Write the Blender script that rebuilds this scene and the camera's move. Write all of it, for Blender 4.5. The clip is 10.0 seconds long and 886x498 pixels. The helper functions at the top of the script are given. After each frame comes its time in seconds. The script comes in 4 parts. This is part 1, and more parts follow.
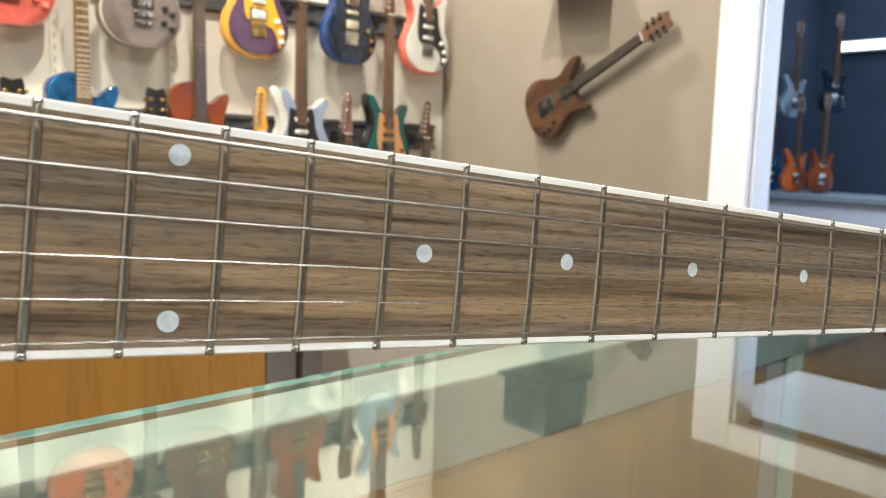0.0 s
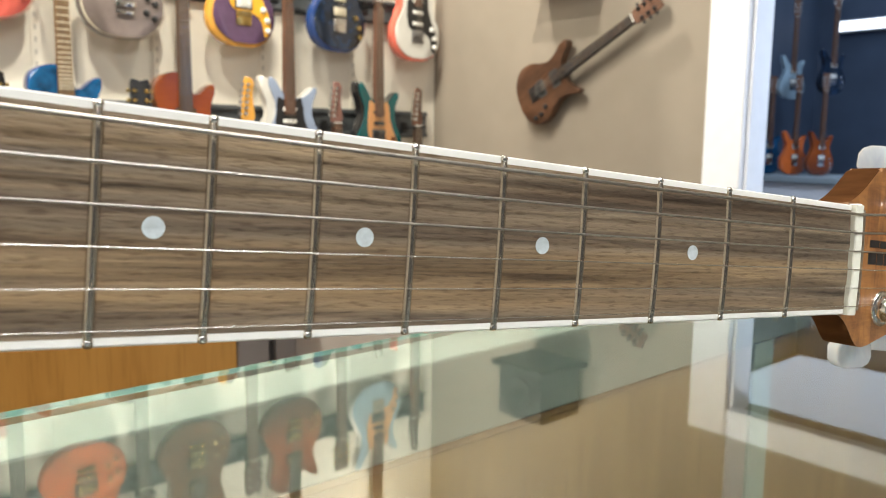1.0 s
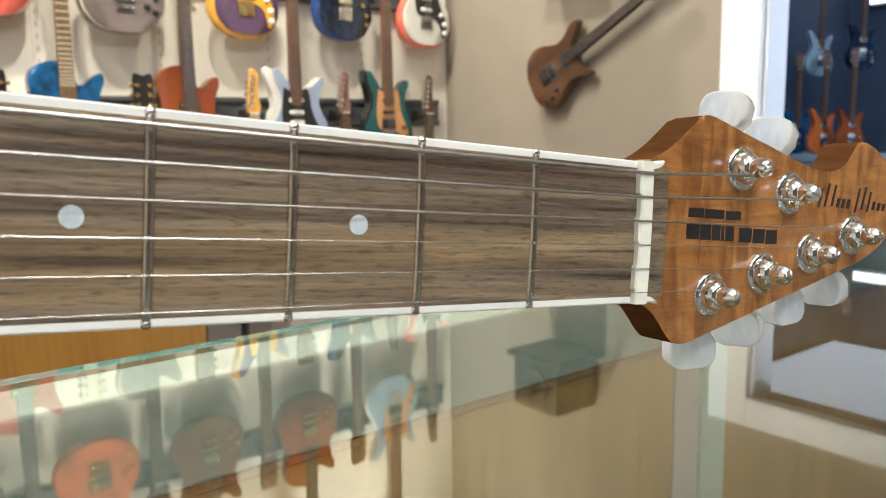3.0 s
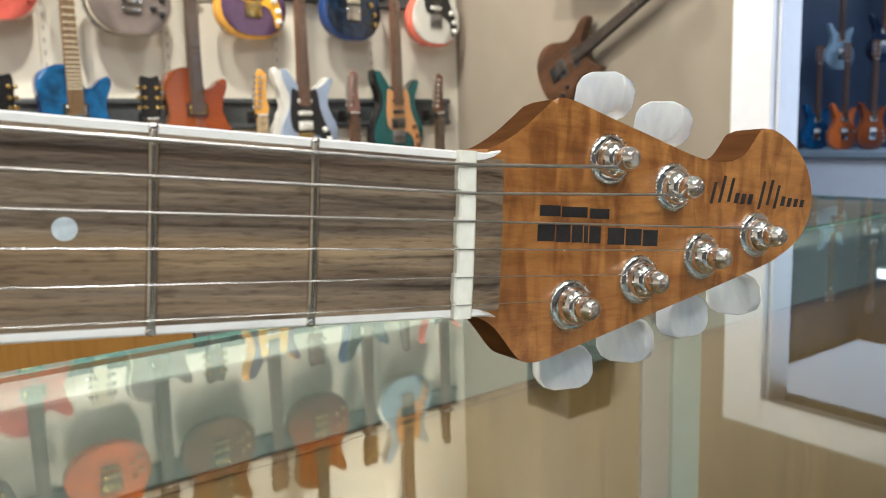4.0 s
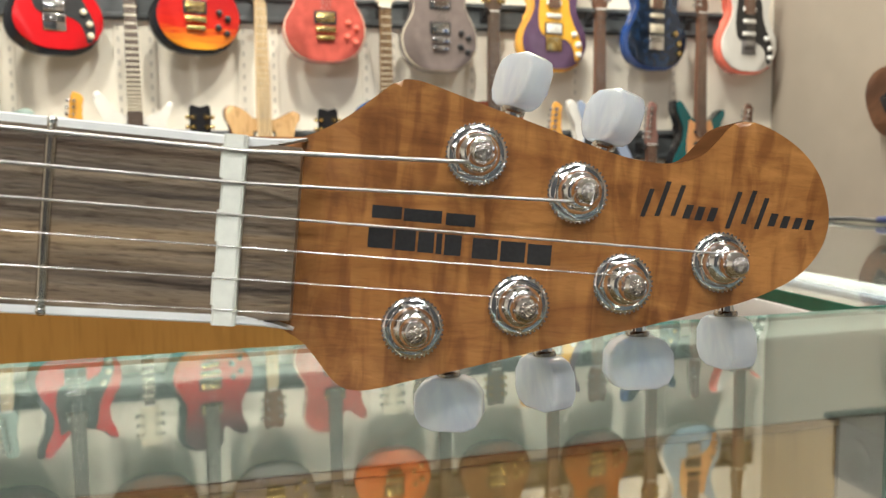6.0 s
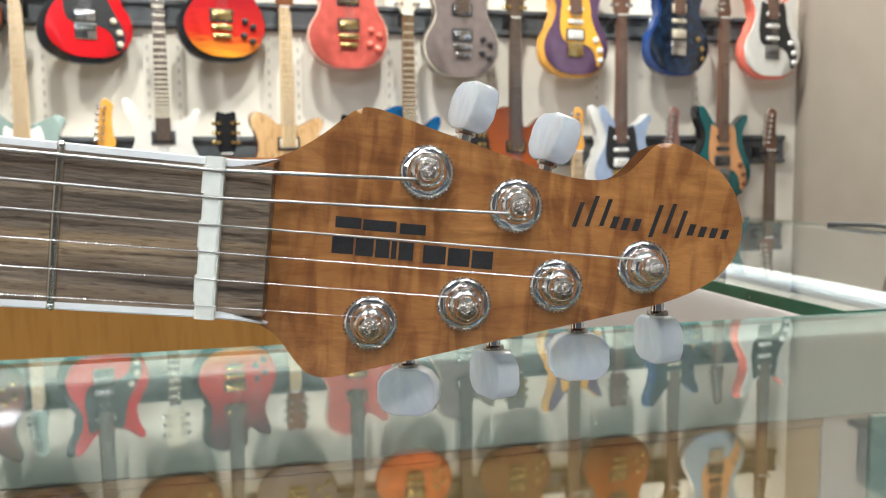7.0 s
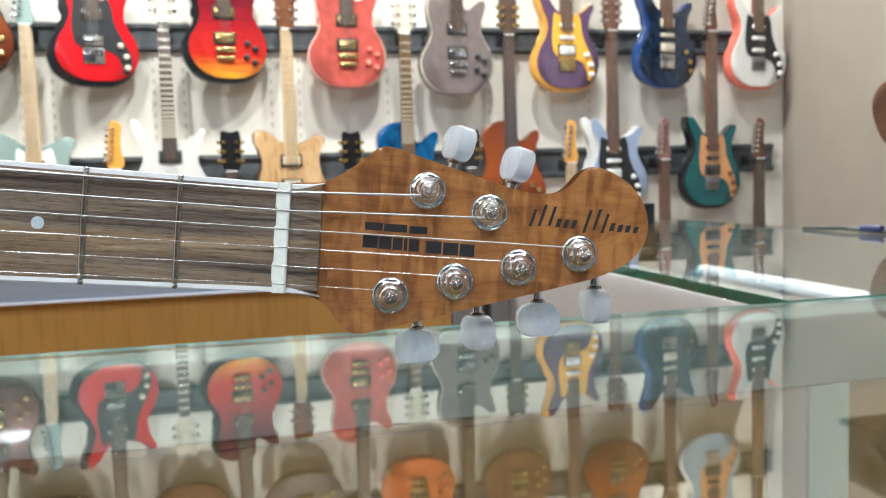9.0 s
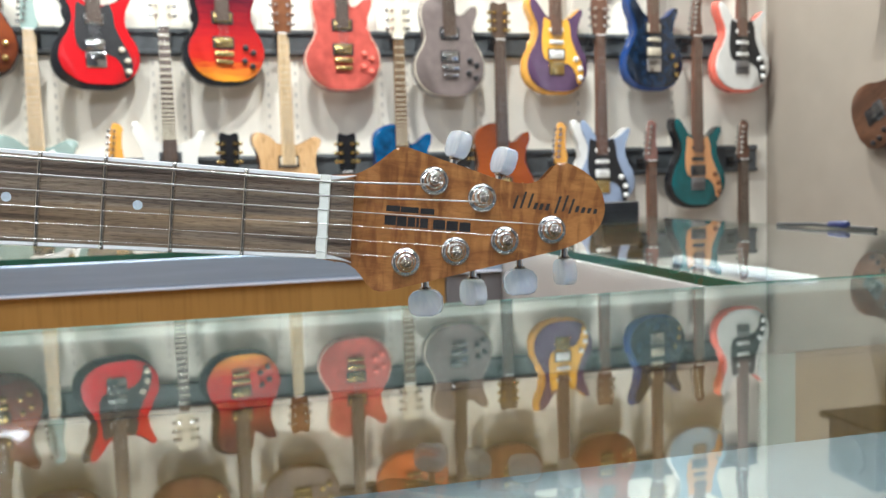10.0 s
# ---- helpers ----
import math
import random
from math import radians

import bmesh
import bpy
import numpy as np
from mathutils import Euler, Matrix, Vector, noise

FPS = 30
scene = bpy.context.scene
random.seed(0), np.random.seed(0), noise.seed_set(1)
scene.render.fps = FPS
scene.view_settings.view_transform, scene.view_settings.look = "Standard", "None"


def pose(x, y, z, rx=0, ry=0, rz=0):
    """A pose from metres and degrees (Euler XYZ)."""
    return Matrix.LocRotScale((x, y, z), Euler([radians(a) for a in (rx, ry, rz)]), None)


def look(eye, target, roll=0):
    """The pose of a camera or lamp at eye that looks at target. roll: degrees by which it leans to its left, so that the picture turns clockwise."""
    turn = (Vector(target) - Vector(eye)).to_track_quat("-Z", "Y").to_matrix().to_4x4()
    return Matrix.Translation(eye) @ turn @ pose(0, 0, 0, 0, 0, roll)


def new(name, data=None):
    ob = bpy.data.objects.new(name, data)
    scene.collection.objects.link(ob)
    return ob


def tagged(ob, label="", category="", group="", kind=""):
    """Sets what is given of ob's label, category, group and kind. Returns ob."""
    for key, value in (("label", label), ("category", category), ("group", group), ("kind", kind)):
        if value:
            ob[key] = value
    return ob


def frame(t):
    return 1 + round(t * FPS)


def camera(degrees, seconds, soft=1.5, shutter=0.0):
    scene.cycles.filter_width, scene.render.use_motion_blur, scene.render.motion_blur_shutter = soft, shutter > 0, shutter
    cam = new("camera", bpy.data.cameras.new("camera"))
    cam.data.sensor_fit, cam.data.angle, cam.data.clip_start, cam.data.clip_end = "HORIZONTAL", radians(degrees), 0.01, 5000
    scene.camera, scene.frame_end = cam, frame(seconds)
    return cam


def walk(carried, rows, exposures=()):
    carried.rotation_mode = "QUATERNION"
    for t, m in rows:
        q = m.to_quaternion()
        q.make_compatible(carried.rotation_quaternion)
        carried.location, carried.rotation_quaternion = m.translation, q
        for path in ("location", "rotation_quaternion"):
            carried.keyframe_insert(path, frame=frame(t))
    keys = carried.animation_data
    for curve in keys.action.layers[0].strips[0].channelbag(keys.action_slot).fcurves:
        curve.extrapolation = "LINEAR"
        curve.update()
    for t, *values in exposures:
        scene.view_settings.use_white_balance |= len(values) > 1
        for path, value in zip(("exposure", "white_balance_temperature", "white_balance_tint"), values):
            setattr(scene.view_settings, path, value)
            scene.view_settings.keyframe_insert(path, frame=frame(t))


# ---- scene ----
cam = camera(58.1, 10.0, soft=0.7)
# a close-up lens: sharp at the headstock, soft at the back wall
cam.data.dof.use_dof, cam.data.dof.focus_distance, cam.data.dof.aperture_fstop = True, 0.258, 26.0

# seconds, eye, target, roll
PATH = [
    (0, (-0.3778, -0.1183, 1.1422), (0.9292, 1.3752, 0.8943), 1.62),
    (0.5, (-0.3399, -0.1218, 1.1374), (0.9671, 1.3695, 0.8777), 1.26),
    (1, (-0.3087, -0.1242, 1.1342), (0.9872, 1.3744, 0.8603), 0.66),
    (1.5, (-0.2762, -0.1316, 1.1316), (1.0012, 1.3804, 0.8451), 0.20),
    (2, (-0.2490, -0.1331, 1.1302), (1.0068, 1.3958, 0.8377), -0.31),
    (2.5, (-0.2167, -0.1391, 1.1256), (1.0167, 1.4072, 0.8294), -0.72),
    (4, (-0.1182, -0.1542, 1.1166), (1.0591, 1.4352, 0.8200), -1.53),
    (4.5, (-0.0796, -0.1608, 1.1148), (0.9607, 1.5265, 0.8485), -0.83),
    (5, (-0.0451, -0.1655, 1.1095), (0.8293, 1.6172, 0.8697), -0.32),
    (5.5, (-0.0141, -0.1715, 1.1049), (0.6501, 1.7027, 0.8895), -0.45),
    (6, (0.0049, -0.1792, 1.1032), (0.4882, 1.7514, 0.9054), -0.72),
    (7.5, (0.0176, -0.2301, 1.1071), (0.4332, 1.7179, 0.9266), -0.81),
    (8, (0.0158, -0.2502, 1.1047), (0.4326, 1.6987, 0.9375), -1.37),
    (8.5, (0.0112, -0.2744, 1.1041), (0.4279, 1.6752, 0.9454), -1.85),
    (9, (-0.0022, -0.3052, 1.1078), (0.4198, 1.6436, 0.9535), -1.76),
    (9.5, (-0.0156, -0.3485, 1.1055), (0.4140, 1.5990, 0.9548), -1.72),
    (10, (-0.0280, -0.3951, 1.1027), (0.4137, 1.5497, 0.9515), -1.81),
]
walk(cam, [(t, look(eye, target, roll)) for t, eye, target, roll in PATH], exposures=((0, 0.13, 6450, 10), (2.5, 0.10, 6450, 10), (4.0, 0.0, 6180, 10), (5.5, -0.06, 6500, 10), (6.2, -0.03, 6120, 10), (7.5, 0.02, 5650, 10), (10, 0.0, 5500, 10)))

# ---- light ----
world = bpy.data.worlds.new("world")
scene.world = world
world.use_nodes = True
world.node_tree.nodes["Background"].inputs[0].default_value = (0.75, 0.85, 1.0, 1)
world.node_tree.nodes["Background"].inputs[1].default_value = 0.3

CEILING = 3.25
# x, y and watts of the downlights
LAMP_SPOTS = [(-1.6, 2.02, 38), (-0.8, 2.02, 39), (0.0, 2.02, 45), (0.7, 2.02, 50), (1.80, 2.62, 44), (-0.8, 0.75, 4), (0.9, 0.75, 2), (-1.7, -2.2, 32), (0.0, -2.2, 38), (1.0, -2.2, 13), (-0.9, -0.9, 20), (0.5, -0.9, 13)]


def area_lamp(x, y, z, size, watts, colour):
    data = bpy.data.lights.new("disk_lamp", "AREA")
    data.shape, data.size, data.energy, data.color = "DISK", size, watts, colour
    ob = new("disk_lamp", data)
    ob.matrix_world = Matrix.Translation((x, y, z))
    return ob


for lx, ly, lw in LAMP_SPOTS:
    area_lamp(lx, ly, CEILING - 0.055, 0.13 if ly > 0 else 0.46, lw, (1.0, 0.935, 0.77) if ly > 2 else (1.0, 0.985, 0.92))
# hidden cool lamp added to brighten the room behind the doorway
area_lamp(3.3, 0.0, 2.37, 0.6, 62.0, (0.75, 0.87, 1.0))

# ---- materials ----
MATS = {}


def rgb(r, g, b):
    return (r, g, b, 1.0)


def shader(name, base, rough=0.5, metal=0.0, coat=0.0, vary=0.12, scale=40.0, bump=0.0, stretch=(1, 1, 1), second=None, spec=0.5):
    """A paint, wood, metal or plastic with variation at two scales."""
    if name in MATS:
        return MATS[name]
    m = bpy.data.materials.new(name)
    m.use_nodes = True
    nt = m.node_tree
    p = nt.nodes["Principled BSDF"]
    p.inputs["Metallic"].default_value = metal
    p.inputs["Roughness"].default_value = rough
    p.inputs["Coat Weight"].default_value = coat
    p.inputs["Coat Roughness"].default_value = 0.06
    p.inputs["Specular IOR Level"].default_value = spec
    tc = nt.nodes.new("ShaderNodeTexCoord")
    mp = nt.nodes.new("ShaderNodeMapping")
    mp.inputs["Scale"].default_value = stretch
    nt.links.new(tc.outputs["Object"], mp.inputs["Vector"])
    fine = nt.nodes.new("ShaderNodeTexNoise")
    fine.inputs["Scale"].default_value, fine.inputs["Detail"].default_value = scale, 6.0
    wide = nt.nodes.new("ShaderNodeTexNoise")
    wide.inputs["Scale"].default_value, wide.inputs["Detail"].default_value = scale * 0.13, 3.0
    nt.links.new(mp.outputs["Vector"], fine.inputs["Vector"])
    nt.links.new(mp.outputs["Vector"], wide.inputs["Vector"])
    mid = nt.nodes.new("ShaderNodeMath")
    mid.operation = "ADD"
    half = nt.nodes.new("ShaderNodeMath")
    half.operation, half.inputs[1].default_value = "MULTIPLY", 0.5
    nt.links.new(fine.outputs["Fac"], mid.inputs[0])
    nt.links.new(wide.outputs["Fac"], mid.inputs[1])
    nt.links.new(mid.outputs[0], half.inputs[0])
    ramp = nt.nodes.new("ShaderNodeValToRGB")
    dark = second or tuple(c * (1 - vary * 1.6) for c in base[:3]) + (1.0,)
    light = tuple(min(1.0, c * (1 + vary)) for c in base[:3]) + (1.0,)
    ramp.color_ramp.elements[0].position, ramp.color_ramp.elements[0].color = 0.33, dark
    ramp.color_ramp.elements[1].position, ramp.color_ramp.elements[1].color = 0.67, light
    nt.links.new(half.outputs[0], ramp.inputs["Fac"])
    nt.links.new(ramp.outputs["Color"], p.inputs["Base Color"])
    if bump:
        b = nt.nodes.new("ShaderNodeBump")
        b.inputs["Strength"].default_value, b.inputs["Distance"].default_value = bump, 0.001
        nt.links.new(fine.outputs["Fac"], b.inputs["Height"])
        nt.links.new(b.outputs["Normal"], p.inputs["Normal"])
    MATS[name] = m
    return m


def gradient(name, stops, axis, low, high, rough=0.12, coat=0.8, flame=0.0):
    """A lacquered finish that fades along one axis of the thing."""
    if name in MATS:
        return MATS[name]
    m = bpy.data.materials.new(name)
    m.use_nodes = True
    nt = m.node_tree
    p = nt.nodes["Principled BSDF"]
    p.inputs["Roughness"].default_value, p.inputs["Coat Weight"].default_value = rough, coat
    tc = nt.nodes.new("ShaderNodeTexCoord")
    sep = nt.nodes.new("ShaderNodeSeparateXYZ")
    nt.links.new(tc.outputs["Object"], sep.inputs[0])
    mr = nt.nodes.new("ShaderNodeMapRange")
    mr.inputs["From Min"].default_value, mr.inputs["From Max"].default_value = low, high
    nt.links.new(sep.outputs[axis], mr.inputs["Value"])
    n = nt.nodes.new("ShaderNodeTexNoise")
    n.inputs["Scale"].default_value = 22.0
    mp = nt.nodes.new("ShaderNodeMapping")
    mp.inputs["Scale"].default_value = (0.4, 1, 3.0)
    nt.links.new(tc.outputs["Object"], mp.inputs["Vector"])
    nt.links.new(mp.outputs["Vector"], n.inputs["Vector"])
    ad = nt.nodes.new("ShaderNodeMath")
    ad.operation, ad.inputs[2].default_value = "MULTIPLY_ADD", -0.12
    ad.inputs[1].default_value = 0.24 + flame
    nt.links.new(n.outputs["Fac"], ad.inputs[0])
    sm = nt.nodes.new("ShaderNodeMath")
    nt.links.new(mr.outputs["Result"], sm.inputs[0])
    nt.links.new(ad.outputs[0], sm.inputs[1])
    ramp = nt.nodes.new("ShaderNodeValToRGB")
    ramp.color_ramp.elements[0].position, ramp.color_ramp.elements[0].color = stops[0]
    ramp.color_ramp.elements[1].position, ramp.color_ramp.elements[1].color = stops[-1]
    for pos, col in stops[1:-1]:
        ramp.color_ramp.elements.new(pos).color = col
    nt.links.new(sm.outputs[0], ramp.inputs["Fac"])
    nt.links.new(ramp.outputs["Color"], p.inputs["Base Color"])
    MATS[name] = m
    return m


def wood(name, dark, light, grain=(3, 60, 60), rough=0.4, coat=0.0, lines=1.0, pores=None, bump=0.15, flame=None, mid=None, poring=0.8, wavy=0.0, bands=None):
    """Wood with long wavy grain; grain is the noise scale along each local axis."""
    if name in MATS:
        return MATS[name]
    m = bpy.data.materials.new(name)
    m.use_nodes = True
    nt = m.node_tree
    p = nt.nodes["Principled BSDF"]
    p.inputs["Roughness"].default_value, p.inputs["Coat Weight"].default_value = rough, coat
    p.inputs["Coat Roughness"].default_value = 0.15
    tc = nt.nodes.new("ShaderNodeTexCoord")
    mp = nt.nodes.new("ShaderNodeMapping")
    mp.inputs["Scale"].default_value = grain
    nt.links.new(tc.outputs["Object"], mp.inputs["Vector"])
    n1 = nt.nodes.new("ShaderNodeTexNoise")
    n1.inputs["Scale"].default_value, n1.inputs["Detail"].default_value, n1.inputs["Distortion"].default_value = 1.0, 8.0, 0.6 * lines
    n1.inputs["Roughness"].default_value = 0.65
    nt.links.new(mp.outputs["Vector"], n1.inputs["Vector"])
    ramp = nt.nodes.new("ShaderNodeValToRGB")
    ramp.color_ramp.elements[0].position, ramp.color_ramp.elements[0].color = 0.32, dark
    ramp.color_ramp.elements[1].position, ramp.color_ramp.elements[1].color = 0.70, light
    if mid:
        ramp.color_ramp.elements.new(0.5).color = mid
    nt.links.new(n1.outputs["Fac"], ramp.inputs["Fac"])
    out = ramp.outputs["Color"]
    mp2 = nt.nodes.new("ShaderNodeMapping")
    mp2.inputs["Scale"].default_value = pores or tuple(g * 6 for g in grain)
    nt.links.new(tc.outputs["Object"], mp2.inputs["Vector"])
    n2 = nt.nodes.new("ShaderNodeTexNoise")
    n2.inputs["Scale"].default_value, n2.inputs["Detail"].default_value = 1.0, 3.0
    nt.links.new(mp2.outputs["Vector"], n2.inputs["Vector"])
    r2 = nt.nodes.new("ShaderNodeValToRGB")
    r2.color_ramp.elements[0].position, r2.color_ramp.elements[0].color = 0.32, rgb(0.55, 0.5, 0.45)
    r2.color_ramp.elements[1].position, r2.color_ramp.elements[1].color = 0.48, rgb(1, 1, 1)
    nt.links.new(n2.outputs["Fac"], r2.inputs["Fac"])
    mx = nt.nodes.new("ShaderNodeMix")
    mx.data_type, mx.blend_type = "RGBA", "MULTIPLY"
    mx.inputs["Factor"].default_value = poring
    nt.links.new(out, mx.inputs["A"])
    nt.links.new(r2.outputs["Color"], mx.inputs["B"])
    out = mx.outputs["Result"]
    if flame:
        mp3 = nt.nodes.new("ShaderNodeMapping")
        mp3.inputs["Scale"].default_value = flame
        nt.links.new(tc.outputs["Object"], mp3.inputs["Vector"])
        n3 = nt.nodes.new("ShaderNodeTexNoise")
        n3.inputs["Scale"].default_value, n3.inputs["Detail"].default_value = 1.0, 2.0 + 2.0 * wavy
        n3.inputs["Distortion"].default_value = wavy
        nt.links.new(mp3.outputs["Vector"], n3.inputs["Vector"])
        r3 = nt.nodes.new("ShaderNodeValToRGB")
        r3.color_ramp.elements[0].position, r3.color_ramp.elements[0].color = 0.38, rgb(0.52, 0.41, 0.35)
        r3.color_ramp.elements[1].position, r3.color_ramp.elements[1].color = 0.58, rgb(1.15, 1.15, 1.12)
        nt.links.new(n3.outputs["Fac"], r3.inputs["Fac"])
        mx3 = nt.nodes.new("ShaderNodeMix")
        mx3.data_type, mx3.blend_type = "RGBA", "MULTIPLY"
        mx3.inputs["Factor"].default_value = 0.75
        nt.links.new(out, mx3.inputs["A"])
        nt.links.new(r3.outputs["Color"], mx3.inputs["B"])
        out = mx3.outputs["Result"]
    if bands:
        # broad warm and dark bands across the board
        mp4 = nt.nodes.new("ShaderNodeMapping")
        mp4.inputs["Scale"].default_value = bands
        nt.links.new(tc.outputs["Object"], mp4.inputs["Vector"])
        n4 = nt.nodes.new("ShaderNodeTexNoise")
        n4.inputs["Scale"].default_value, n4.inputs["Detail"].default_value, n4.inputs["Distortion"].default_value = 1.0, 2.0, 0.3
        nt.links.new(mp4.outputs["Vector"], n4.inputs["Vector"])
        r4 = nt.nodes.new("ShaderNodeValToRGB")
        r4.color_ramp.elements[0].position, r4.color_ramp.elements[0].color = 0.36, rgb(0.60, 0.54, 0.52)
        r4.color_ramp.elements[1].position, r4.color_ramp.elements[1].color = 0.66, rgb(1.22, 1.09, 0.86)
        r4.color_ramp.elements.new(0.5).color = rgb(1, 1, 1)
        nt.links.new(n4.outputs["Fac"], r4.inputs["Fac"])
        mx4 = nt.nodes.new("ShaderNodeMix")
        mx4.data_type, mx4.blend_type = "RGBA", "MULTIPLY"
        mx4.inputs["Factor"].default_value = 1.0
        nt.links.new(out, mx4.inputs["A"])
        nt.links.new(r4.outputs["Color"], mx4.inputs["B"])
        out = mx4.outputs["Result"]
    nt.links.new(out, p.inputs["Base Color"])
    b = nt.nodes.new("ShaderNodeBump")
    b.inputs["Strength"].default_value, b.inputs["Distance"].default_value = bump, 0.0004
    nt.links.new(n2.outputs["Fac"], b.inputs["Height"])
    nt.links.new(b.outputs["Normal"], p.inputs["Normal"])
    MATS[name] = m
    return m


def glass(name, tint, rough=0.0):
    m = bpy.data.materials.new(name)
    m.use_nodes = True
    p = m.node_tree.nodes["Principled BSDF"]
    p.inputs["Base Color"].default_value = tint
    p.inputs["Transmission Weight"].default_value, p.inputs["IOR"].default_value = 1.0, 1.43
    p.inputs["Roughness"].default_value = rough
    MATS[name] = m
    return m


def pearl(name, light, dark):
    """Milky plastic with soft silky swirls; light passes into it."""
    m = bpy.data.materials.new(name)
    m.use_nodes = True
    nt = m.node_tree
    p = nt.nodes["Principled BSDF"]
    tc = nt.nodes.new("ShaderNodeTexCoord")
    mp = nt.nodes.new("ShaderNodeMapping")
    mp.inputs["Scale"].default_value = (1.3, 1.0, 0.6)
    nt.links.new(tc.outputs["Object"], mp.inputs["Vector"])
    n = nt.nodes.new("ShaderNodeTexNoise")
    n.inputs["Scale"].default_value, n.inputs["Detail"].default_value, n.inputs["Distortion"].default_value = 110.0, 2.0, 1.0
    nt.links.new(mp.outputs["Vector"], n.inputs["Vector"])
    ramp = nt.nodes.new("ShaderNodeValToRGB")
    ramp.color_ramp.elements[0].position, ramp.color_ramp.elements[0].color = 0.34, dark
    ramp.color_ramp.elements[1].position, ramp.color_ramp.elements[1].color = 0.62, light
    nt.links.new(n.outputs["Fac"], ramp.inputs["Fac"])
    nt.links.new(ramp.outputs["Color"], p.inputs["Base Color"])
    p.inputs["Subsurface Weight"].default_value, p.inputs["Subsurface Scale"].default_value = 0.75, 0.006
    p.inputs["Subsurface Radius"].default_value = (0.9, 1.0, 1.1)
    p.inputs["Transmission Weight"].default_value, p.inputs["IOR"].default_value = 0.58, 1.18
    p.inputs["Roughness"].default_value, p.inputs["Coat Weight"].default_value, p.inputs["Coat Roughness"].default_value = 0.22, 0.6, 0.04
    MATS[name] = m
    return m


def glow(name, colour, strength):
    m = bpy.data.materials.new(name)
    m.use_nodes = True
    p = m.node_tree.nodes["Principled BSDF"]
    p.inputs["Base Color"].default_value = colour
    p.inputs["Emission Color"].default_value, p.inputs["Emission Strength"].default_value = colour, strength
    MATS[name] = m
    return m


ROSEWOOD = wood("rosewood", rgb(0.060, 0.044, 0.033), rgb(0.318, 0.243, 0.165), grain=(7, 30, 230), rough=0.38, lines=1.3, pores=(170, 100, 1300), bump=0.5, mid=rgb(0.192, 0.146, 0.104), poring=0.95, bands=(1.6, 5, 95))
MAPLE = wood("roasted_maple", rgb(0.225, 0.085, 0.021), rgb(0.43, 0.194, 0.055), grain=(24, 60, 100), rough=0.28, coat=0.6, pores=(240, 200, 1400), bump=0.06, flame=(175, 12, 42), poring=0.28, wavy=0.9, lines=2.4)
# end grain, darkened and kept dull for the shade on the headstock's sides
END_GRAIN_SHADED = shader("shaded_end_grain", rgb(0.075, 0.032, 0.013), 0.8, vary=0.3, scale=220, stretch=(1, 0.2, 1), spec=0.0)
MAPLE_NECK = wood("maple_neck", rgb(0.30, 0.13, 0.045), rgb(0.48, 0.23, 0.09), grain=(8, 90, 90), rough=0.35, coat=0.3, flame=(120, 20, 20))
BINDING = shader("white_binding", rgb(0.83, 0.83, 0.82), 0.35, vary=0.03, scale=300)
BONE = shader("bone_nut", rgb(0.80, 0.80, 0.72), 0.35, vary=0.06, scale=400, bump=0.05)
NICKEL = shader("nickel_fret", rgb(0.50, 0.45, 0.39), 0.25, 1.0, vary=0.08, scale=600)
FRET_END = shader("polished_fret_end", rgb(0.85, 0.84, 0.83), 0.16, 1.0, vary=0.03, scale=300)
CHROME = shader("chrome", rgb(0.86, 0.865, 0.87), 0.05, 1.0, vary=0.02, scale=300)
STEEL = shader("steel_string", rgb(0.80, 0.79, 0.77), 0.24, 1.0, vary=0.05, scale=900)
WOUND = shader("wound_string", rgb(0.50, 0.48, 0.45), 0.32, 1.0, vary=0.15, scale=2600, bump=0.12)
PEARL = shader("pearl_dot", rgb(0.66, 0.74, 0.80), 0.15, 0.1, coat=0.5, vary=0.18, scale=420)
BUTTON = pearl("pearl_button", rgb(0.86, 0.90, 0.96), rgb(0.74, 0.79, 0.88))
SPECKLED = shader("dimpled_chrome", rgb(0.70, 0.64, 0.60), 0.16, 1.0, vary=0.35, scale=1500, bump=1.0)
INK = shader("dark_print", rgb(0.018, 0.017, 0.018), 0.45, vary=0.3, scale=900)
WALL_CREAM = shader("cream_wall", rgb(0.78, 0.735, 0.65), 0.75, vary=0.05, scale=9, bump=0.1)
# beige set darker than the paint, for lamp light falling off along this wall
WALL_BEIGE_DIMMED = shader("dimmed_beige_wall", rgb(0.285, 0.246, 0.203), 0.8, vary=0.05, scale=7, bump=0.1)
CEIL = shader("ceiling_paint", rgb(0.72, 0.70, 0.66), 0.85, vary=0.04, scale=5)
FLOOR = shader("floor_tiles_grey", rgb(0.16, 0.14, 0.125), 0.45, vary=0.15, scale=6)
RAIL = shader("dark_rail", rgb(0.085, 0.093, 0.10), 0.45, vary=0.2, scale=30)
ALU = shader("brushed_aluminium", rgb(0.33, 0.40, 0.50), 0.42, 0.35, vary=0.06, scale=80, stretch=(0.2, 1, 8))
# darker, greyer copy of the oak; shade under the glass is in its colour
SHADED_LINING_OAK = wood("shaded_lining_oak", rgb(0.165, 0.100, 0.034), rgb(0.245, 0.152, 0.056), grain=(22, 14, 1.6), rough=0.45, pores=(180, 160, 10), bump=0.1, poring=0.4)
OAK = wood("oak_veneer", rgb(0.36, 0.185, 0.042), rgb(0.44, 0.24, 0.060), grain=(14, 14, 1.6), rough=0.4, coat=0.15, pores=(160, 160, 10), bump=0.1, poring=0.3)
# oak set darker for the shade inside the showcase
SHADED_INSIDE_OAK = wood("shaded_inside_oak", rgb(0.13, 0.075, 0.026), rgb(0.20, 0.12, 0.045), grain=(20, 2.0, 14), rough=0.45, pores=(170, 10, 170), bump=0.1)
